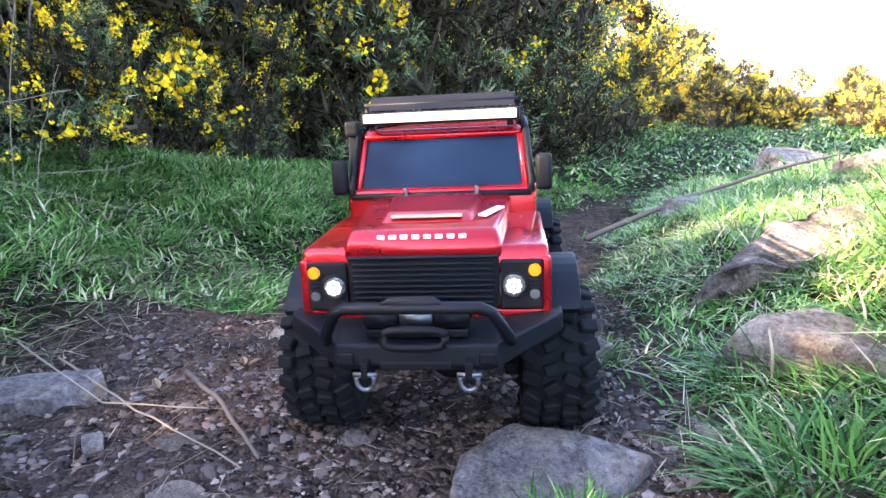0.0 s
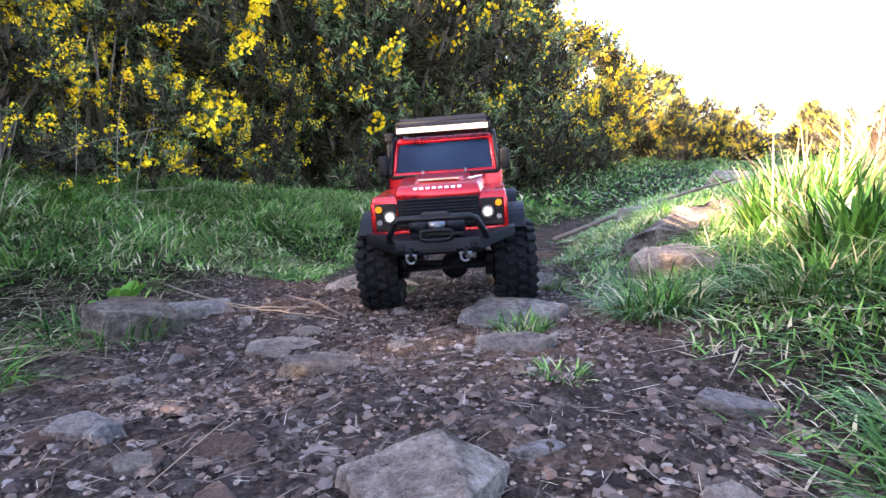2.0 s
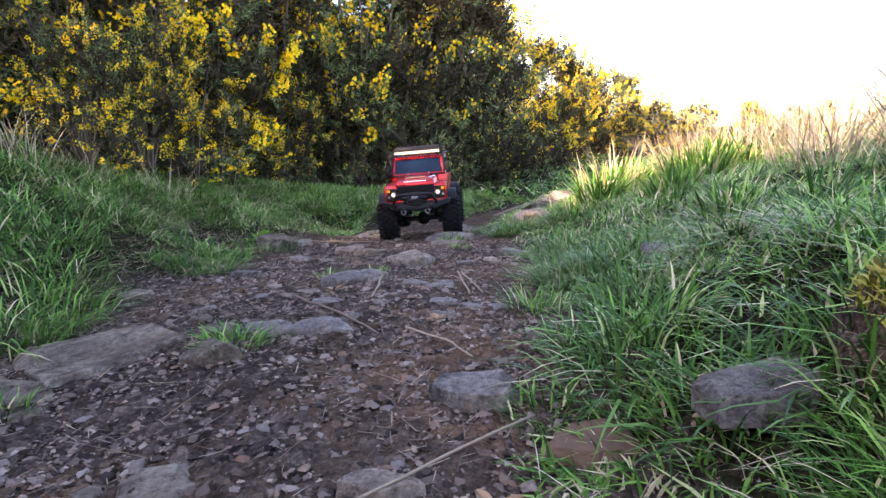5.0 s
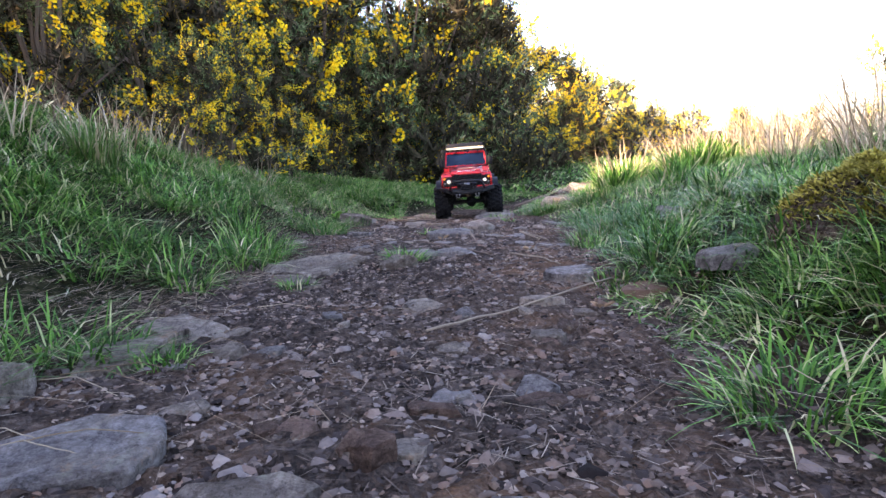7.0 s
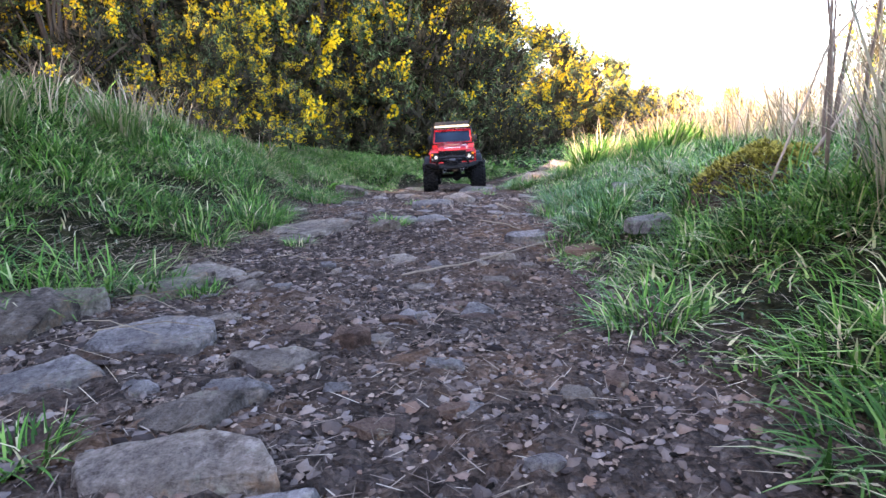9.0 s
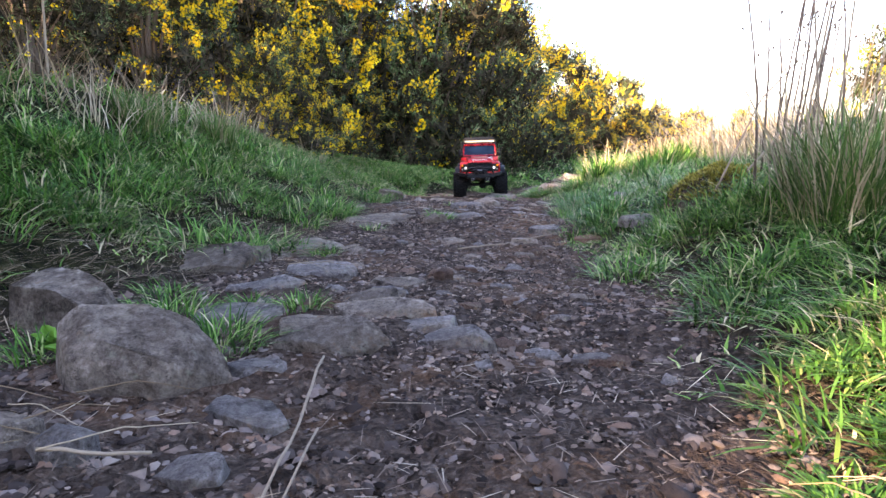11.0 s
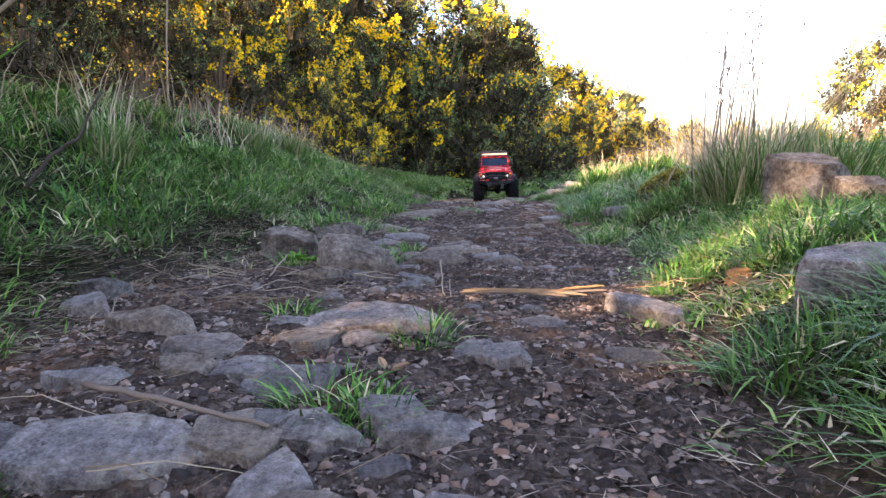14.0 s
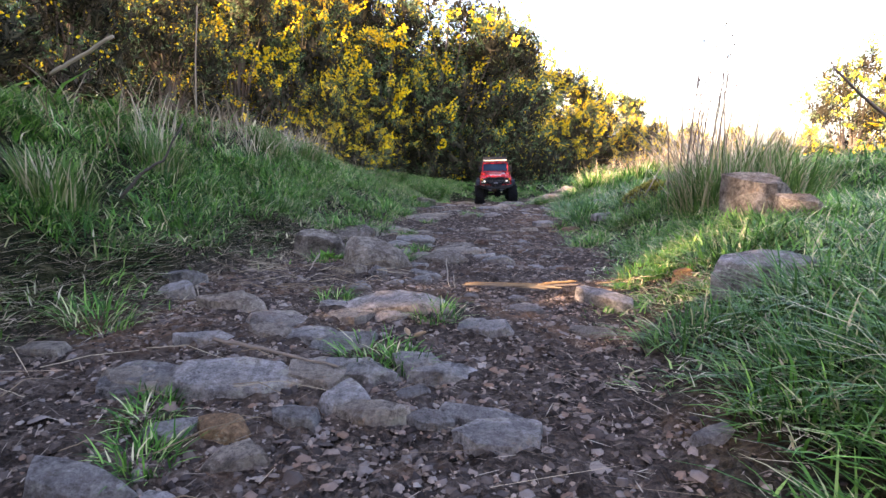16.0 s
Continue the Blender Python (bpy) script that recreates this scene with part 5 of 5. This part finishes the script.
for k, (points, width, thick, material) in enumerate((
        (((-0.100, 0.010, 0.002), (-0.03, 0.004, 0.003), (0.045, -0.003, 0.004)), 0.0028, 0.0028, STALK),
        (((-0.103, 0.001, 0.001), (-0.065, 0.002, 0.002), (-0.02, 0.000, 0.002)), 0.0028, 0.0024, STRAW_BROWN),
        (((-0.098, 0.006, 0.0), (-0.04, 0.001, 0.0), (0.03, -0.006, 0.0)), 0.0040, 0.0020, TWIG),
        (((-0.03, -0.001, 0.001), (0.03, -0.009, 0.003), (0.076, -0.021, 0.003)), 0.0030, 0.0026, STRAW_BROWN),
        (((0.0, -0.006, 0.0), (0.03, -0.015, 0.001), (0.05, -0.022, 0.001)), 0.0030, 0.0020, STRAW_BROWN),
        (((0.036, 0.000, 0.004), (0.07, 0.004, 0.007), (0.103, 0.008, 0.009)), 0.0024, 0.0026, STALK),
        (((0.040, -0.004, 0.002), (0.075, -0.001, 0.003), (0.106, 0.003, 0.004)), 0.0032, 0.0022, TWIG))):
    part("rib", split_rib(points, width, thick, 60 + k), material, bundle)
for k in range(16):
    a, y, z = rnd.uniform(-0.09, 0.06), rnd.uniform(-0.009, 0.006), rnd.uniform(0.002, 0.005)
    c = a + rnd.uniform(0.03, 0.06)
    part("fibre", tube([(a, y, z), ((a + c) / 2, y - 0.003, z + 0.001), (c, y - 0.006, z + rnd.uniform(-0.001, 0.004))], [0.0003, 0.0006, 0.0003], 5), (STRAW_BROWN, STALK, TWIG)[k % 3], bundle)
tagged(bundle, "thick golden-brown dead stalk split lengthwise across the trail", "stalk", "sticks of the trail")

# dry stalks fallen over the stones and at the foot of the grass
rnd = random.Random(19)
for x0, x1, y0, y1, n, away in ((-0.60, -0.28, -2.34, -2.02, 44, 0.35), (0.08, 0.24, -2.30, -2.14, 24, 1.9), (-0.62, -0.35, -2.95, -2.6, 14, 0.4), (-0.42, -0.30, -1.5, -1.0, 10, 0.3), (0.2, 0.34, -1.5, -1.2, 8, 2.0)):
    for k in range(n):
        x, y, ang, ln = rnd.uniform(x0, x1), rnd.uniform(y0, y1), away + rnd.gauss(0, 0.5), rnd.uniform(0.03, 0.10)
        dx, dy = math.cos(ang) * ln, math.sin(ang) * ln
        stick([(x - dx / 2, y - dy / 2, 0.012), (x, y, 0.016), (x + dx / 2, y + dy / 2, 0.006)], 0.0010, 0.0006, STRAW if k % 3 == 0 else STRAW_BROWN, "thin dry grass stalk fallen on the ground", "stalk", wobble=0.0008)

# ---- mossy mound and clay ----
bm = bmesh.new()
rings = [[bm.verts.new((0.14 * f * math.cos(q) * (1 + 0.12 * math.sin(3 * q)), 0.20 * f * math.sin(q), 0.040 * math.exp(-2.0 * f * f) - 0.10 * f ** 4 + 0.014 * noise.noise((3 * f * math.cos(q), 3 * f * math.sin(q), 4)) + 0.008 * noise.noise((9 * f * math.cos(q), 9 * f * math.sin(q), 1))))
          for q in [2 * math.pi * k / 40 for k in range(40)]] for f in [0.02 + 0.98 * i / 16 for i in range(17)]]
for p, q in zip(rings, rings[1:]):
    for k in range(40):
        bm.faces.new((p[k], q[k], q[(k + 1) % 40], p[(k + 1) % 40]))
bm.faces.new(rings[0])
bmesh.ops.triangulate(bm, faces=bm.faces)
mound = part("mound", bm, EARTH, None, "", True)
mound.location = (0.49, -1.04, float(ground_z(0.49, -1.04)) + 0.002)
mound.rotation_euler = (0, -0.20, 0)
tagged(mound, "low earth mound capped with yellow-brown moss", "mound")
q = np.random.default_rng(77)
mv = np.array([tuple(p.co) for p in mound.data.vertices])
mt = np.array([tuple(p.vertices[:3]) for p in mound.data.polygons])
pick = mt[q.integers(0, len(mt), 11000)]
wts = q.dirichlet((1, 1, 1), 11000)
pos = (mv[pick] * wts[:, :, None]).sum(1)
pos = pos[(pos[:, 2] > -0.015) & (vnoise(pos[:, 0], pos[:, 1], 14, 9) > 0.22)]
n = len(pos)
v, t = blades(pos - np.array([0, 0, 0.002]), q.uniform(0.006, 0.016, n), q.uniform(0.002, 0.005, n), q.uniform(0, 6.28, n), q.uniform(0.2, 1.0, n), q.uniform(0.1, 0.6, n))
link_mesh("moss", tri_mesh("moss", v, t, MOSS), mound, "yellow-brown moss cushion")
clod = part("clay_bank", rock_bm(0.10, 0.06, 0.014, 71), CLAY)
clod.location = (0.215, -0.94, float(ground_z(0.215, -0.94)))
tagged(clod, "crumbling bank of bare reddish clay", "earth")

# ---- gorse ----


def frame_of(d):
    ref = np.where(np.abs(d[:, 2:3]) < 0.9, np.array([[0, 0, 1.0]]), np.array([[1.0, 0, 0]]))
    a = np.cross(d, ref)
    a /= np.linalg.norm(a, axis=1)[:, None]
    return a, np.cross(d, a)


def gorse(seed, sprigs, clusters, bare=0.08, deep=1.42, wide=0.50):
    """One gorse bush about 1.3 m wide and 1.7 m high: stems, spiny shoots, flowers."""
    q = np.random.default_rng(seed)
    bush = new("gorse_bush")
    k = 30
    u = q.random(k)
    bz = bare + deep * u ** 1.15
    br = wide * np.sqrt(np.clip(1 - ((u - 0.22) / 0.85) ** 2, 0.05, 1)) * np.sqrt(q.uniform(0.15, 1, k))
    ba = np.arange(k) * 2.399 + q.normal(0, 0.3, k)
    bc = np.stack([br * np.cos(ba), br * np.sin(ba), bz], 1)
    rad = q.uniform(0.15, 0.29, k)
    stems = [tube([(q.uniform(-0.06, 0.06), q.uniform(-0.06, 0.06), -0.05), tuple(c * (0.35, 0.35, 0.5) + q.normal(0, 0.03, 3)), tuple(c)], [0.016, 0.010, 0.004], 5) for c in bc]
    part("branchwork", joined(*stems), TWIG, bush, "dark woody stems")
    # inner thicket, its colour holding the shade inside the bush
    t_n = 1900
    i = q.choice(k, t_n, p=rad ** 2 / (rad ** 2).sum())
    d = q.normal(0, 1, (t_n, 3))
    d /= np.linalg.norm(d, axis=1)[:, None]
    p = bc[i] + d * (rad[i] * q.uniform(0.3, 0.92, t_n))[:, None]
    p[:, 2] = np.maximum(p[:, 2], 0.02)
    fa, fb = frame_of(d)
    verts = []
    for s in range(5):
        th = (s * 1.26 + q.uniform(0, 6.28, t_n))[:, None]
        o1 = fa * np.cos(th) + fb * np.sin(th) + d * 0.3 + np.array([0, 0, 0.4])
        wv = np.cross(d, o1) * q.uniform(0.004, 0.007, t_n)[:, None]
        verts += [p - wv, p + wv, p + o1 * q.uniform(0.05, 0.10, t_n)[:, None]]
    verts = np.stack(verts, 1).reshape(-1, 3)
    link_mesh("thicket", tri_mesh("thicket", verts, np.arange(len(verts)).reshape(-1, 3), THICKET), bush, "dense brown inner growth of the gorse, darkened for inner shade")
    # bottlebrush shoots: spines set round each shoot, clumped with gaps between
    shoots = 230
    i = q.choice(k, shoots, p=rad ** 2 / (rad ** 2).sum())
    d = q.normal(0, 1, (shoots, 3))
    d[:, 2] += 0.25
    d /= np.linalg.norm(d, axis=1)[:, None]
    base = bc[i] + d * (rad[i] * q.uniform(0.45, 0.95, shoots))[:, None]
    base[:, 2] = np.maximum(base[:, 2], 0.03)
    grow = d + np.array([0, 0, 0.7]) + q.normal(0, 0.3, (shoots, 3))
    grow /= np.linalg.norm(grow, axis=1)[:, None]
    reach = q.uniform(0.12, 0.30, shoots)
    j = q.integers(0, shoots, sprigs)
    u = q.random(sprigs)
    fa, fb = frame_of(grow[j])
    th = q.uniform(0, 6.28, sprigs)[:, None]
    out = fa * np.cos(th) + fb * np.sin(th)
    bend = np.sin(3 * u + j)[:, None] * 0.02
    p = base[j] + grow[j] * (reach[j] * u)[:, None] + fa * bend + out * q.uniform(0, 0.022, sprigs)[:, None]
    ax = out * 0.9 + grow[j] * 0.8 + q.normal(0, 0.25, (sprigs, 3))
    ax /= np.linalg.norm(ax, axis=1)[:, None]
    length = q.uniform(0.03, 0.065, sprigs) * (1.15 - 0.55 * u)
    fa, fb = frame_of(ax)
    verts = []
    m = 6
    for s in range(m):
        at_s = p + ax * (length * (s + 0.2) / m)[:, None]
        th = (s * 2.4 + q.uniform(0, 6.28, sprigs))[:, None]
        o1 = fa * np.cos(th) + fb * np.sin(th)
        ln = q.uniform(0.018, 0.036, sprigs)[:, None]
        wv = np.cross(ax, o1) * q.uniform(0.0024, 0.0044, sprigs)[:, None]
        verts += [at_s - wv, at_s + wv, at_s + (o1 * 0.75 + ax * 0.8) * ln]
    verts = np.stack(verts, 1).reshape(-1, 3)
    link_mesh("foliage", tri_mesh("foliage", verts, np.arange(len(verts)).reshape(-1, 3), SPINE), bush, "grey-green spiny shoots")
    # yellow pea flowers crowd the upper part of some shoots
    bloom = (q.random(k) ** 1.5)[i] * q.random(shoots)
    order = np.argsort(-bloom)[: int(shoots * 0.55)]
    j = q.choice(order, clusters * 4)
    n = len(j)
    u = 0.35 + 0.7 * q.random(n)
    fa, fb = frame_of(grow[j])
    th = q.uniform(0, 6.28, n)[:, None]
    d = fa * np.cos(th) + fb * np.sin(th) + grow[j] * 0.5
    d /= np.linalg.norm(d, axis=1)[:, None]
    c = base[j] + grow[j] * (reach[j] * u)[:, None] + d * q.uniform(0.012, 0.034, n)[:, None] + fa * np.sin(3 * u + j)[:, None] * 0.02
    fa, fb = frame_of(d)
    s = q.uniform(0.007, 0.0125, n)[:, None]
    rim = [c + (fa * math.cos(w) + fb * math.sin(w)) * s * r + d * s * h for w, r, h in ((0.0, 1.0, 0.7), (1.15, 0.8, 0.3), (2.3, 1.1, 0.8), (3.6, 0.8, 0.35), (4.9, 1.0, 0.9))]
    five = np.stack([c - d * s * 0.7, *rim], 1).reshape(-1, 3)
    t = np.array([0, 1, 2, 0, 2, 3, 0, 3, 4, 0, 4, 5, 0, 5, 1])
    link_mesh("blossom", tri_mesh("blossom", five, ((np.arange(n) * 6)[:, None] + t).reshape(-1, 3), PETAL), bush, "bright yellow gorse flowers")
    return tagged(bush, "dense spiny gorse bush with yellow flowers; those out of view added for shade", "bush", "gorse hedge")


def plant(model, x, y, size, turn, tall=1.0):
    ob = copy_thing(model, pose(x, y, float(ground_z(x, y)) - 0.05, 0, 0, turn))
    ob.scale = (size, size, size * tall)
    return ob


kinds = [gorse(101, 3600, 820), gorse(102, 3600, 640), gorse(103, 3600, 960)]
spare = gorse(104, 1700, 110)
# an added unseen blocker: bare stems below, a dense crown above to trim the sun patch
shade_crown = gorse(105, 3600, 60, 1.40, 0.75, 0.42)
# bushes below y -2 stand out of view, added to shape sun and shade
spots = ((-1.62, 0.55, 0.66, 20), (-1.52, 1.25, 0.85, 80), (-1.42, 1.95, 1.0, 150), (-1.05, 2.65, 1.15, 215), (-0.45, 3.25, 1.24, 280), (-0.05, 3.95, 1.28, 10), (0.12, 4.8, 1.32, 70),
         (0.40, 5.7, 1.28, 130), (0.95, 6.7, 1.16, 190), (1.55, 7.8, 1.05, 250), (2.1, 8.9, 1.0, 310), (2.75, 10.2, 1.0, 40), (3.6, 11.6, 1.0, 100), (2.75, 8.1, 0.55, 5), (3.4, 8.9, 0.6, 65),
         (-1.72, -0.12, 0.50, 170), (-1.80, -0.82, 0.56, 240), (-1.85, -1.5, 0.72, 300), (-1.9, -2.15, 0.84, 30), (-1.97, -2.74, 0.79, 60), (-1.95, -3.88, 0.9, 90), (-2.0, -4.5, 0.78, 150), (-2.0, -5.1, 0.8, 190), (-1.88, -3.15, 0.43, 75),
         (-2.3, 0.1, 0.68, 33), (-2.3, 1.0, 0.95, 66), (-2.15, 1.9, 1.2, 99), (-1.85, 2.8, 1.2, 132), (-1.2, 3.6, 1.25, 165), (-0.8, 4.5, 1.25, 198), (-0.5, 5.6, 1.05, 231),
         (-2.4, -0.82, 0.6, 264), (-2.7, 3.1, 1.55, 21), (-2.0, 4.3, 1.55, 91), (-3.1, 2.0, 1.5, 171), (-3.2, 0.8, 1.2, 251), (-2.45, -1.52, 0.78, 297), (-2.5, -2.1, 1.35, 12), (-2.6, -4.7, 1.15, 50), (-2.6, -5.2, 1.1, 110), (-2.65, -2.45, 1.4, 200), (-3.3, -2.86, 1.5, 20))
for k, (x, y, size, turn) in enumerate(spots):
    plant(spare if y < 0.3 or x < -2.2 or 3.5 < y < 5.0 else kinds[k % 3], x, y, size, turn)
for k, (x, y, size, turn) in enumerate(((-1.12, 0.62, 0.30, 40), (-1.12, 1.02, 0.36, 95), (-1.10, 1.45, 0.42, 160), (-1.08, 1.9, 0.42, 220), (-0.92, 2.3, 0.42, 280), (-0.55, 2.7, 0.45, 340), (-0.10, 3.05, 0.45, 50), (0.22, 3.6, 0.5, 110), (0.50, 4.4, 0.5, 170))):
    plant(spare if y > 2.5 else kinds[k % 3], x, y, size, turn)
# sunlit gorse across the rough ground on the other side
for k, (x, y, size, turn) in enumerate(((3.1, 2.25, 0.68, 15), (4.1, 2.9, 0.8, 75), (5.4, 3.2, 0.8, 135), (6.5, 12.5, 0.5, 200), (7.6, 12.8, 0.55, 260), (8.7, 13.5, 0.6, 320), (5.4, 13.0, 0.6, 20), (9.8, 13.0, 0.55, 60), (11, 12.0, 0.6, 99), (6.0, 10.5, 0.4, 140), (4.2, 7.0, 0.33, 10), (5.0, 7.4, 0.36, 50), (5.8, 7.2, 0.34, 90), (3.5, 7.9, 0.36, 130), (6.6, 6.6, 0.38, 170), (4.7, 8.4, 0.45, 210), (4.4, 9.6, 0.55, 250), (5.3, 9.9, 0.55, 290), (3.7, 9.4, 0.5, 330))):
    plant(kinds[(k + 1) % 3], x, y, size, turn)
# unseen high crowns, placed only to block sun from the right bank
plant(shade_crown, -2.65, -3.37, 1.0, 25)
plant(shade_crown, -3.25, -3.62, 1.2, 140, 1.16)
plant(shade_crown, -3.3, -4.4, 1.2, 260, 1.16)
for model in (*kinds, spare, shade_crown):
    for o in (*model.children_recursive, model):
        bpy.data.objects.remove(o)
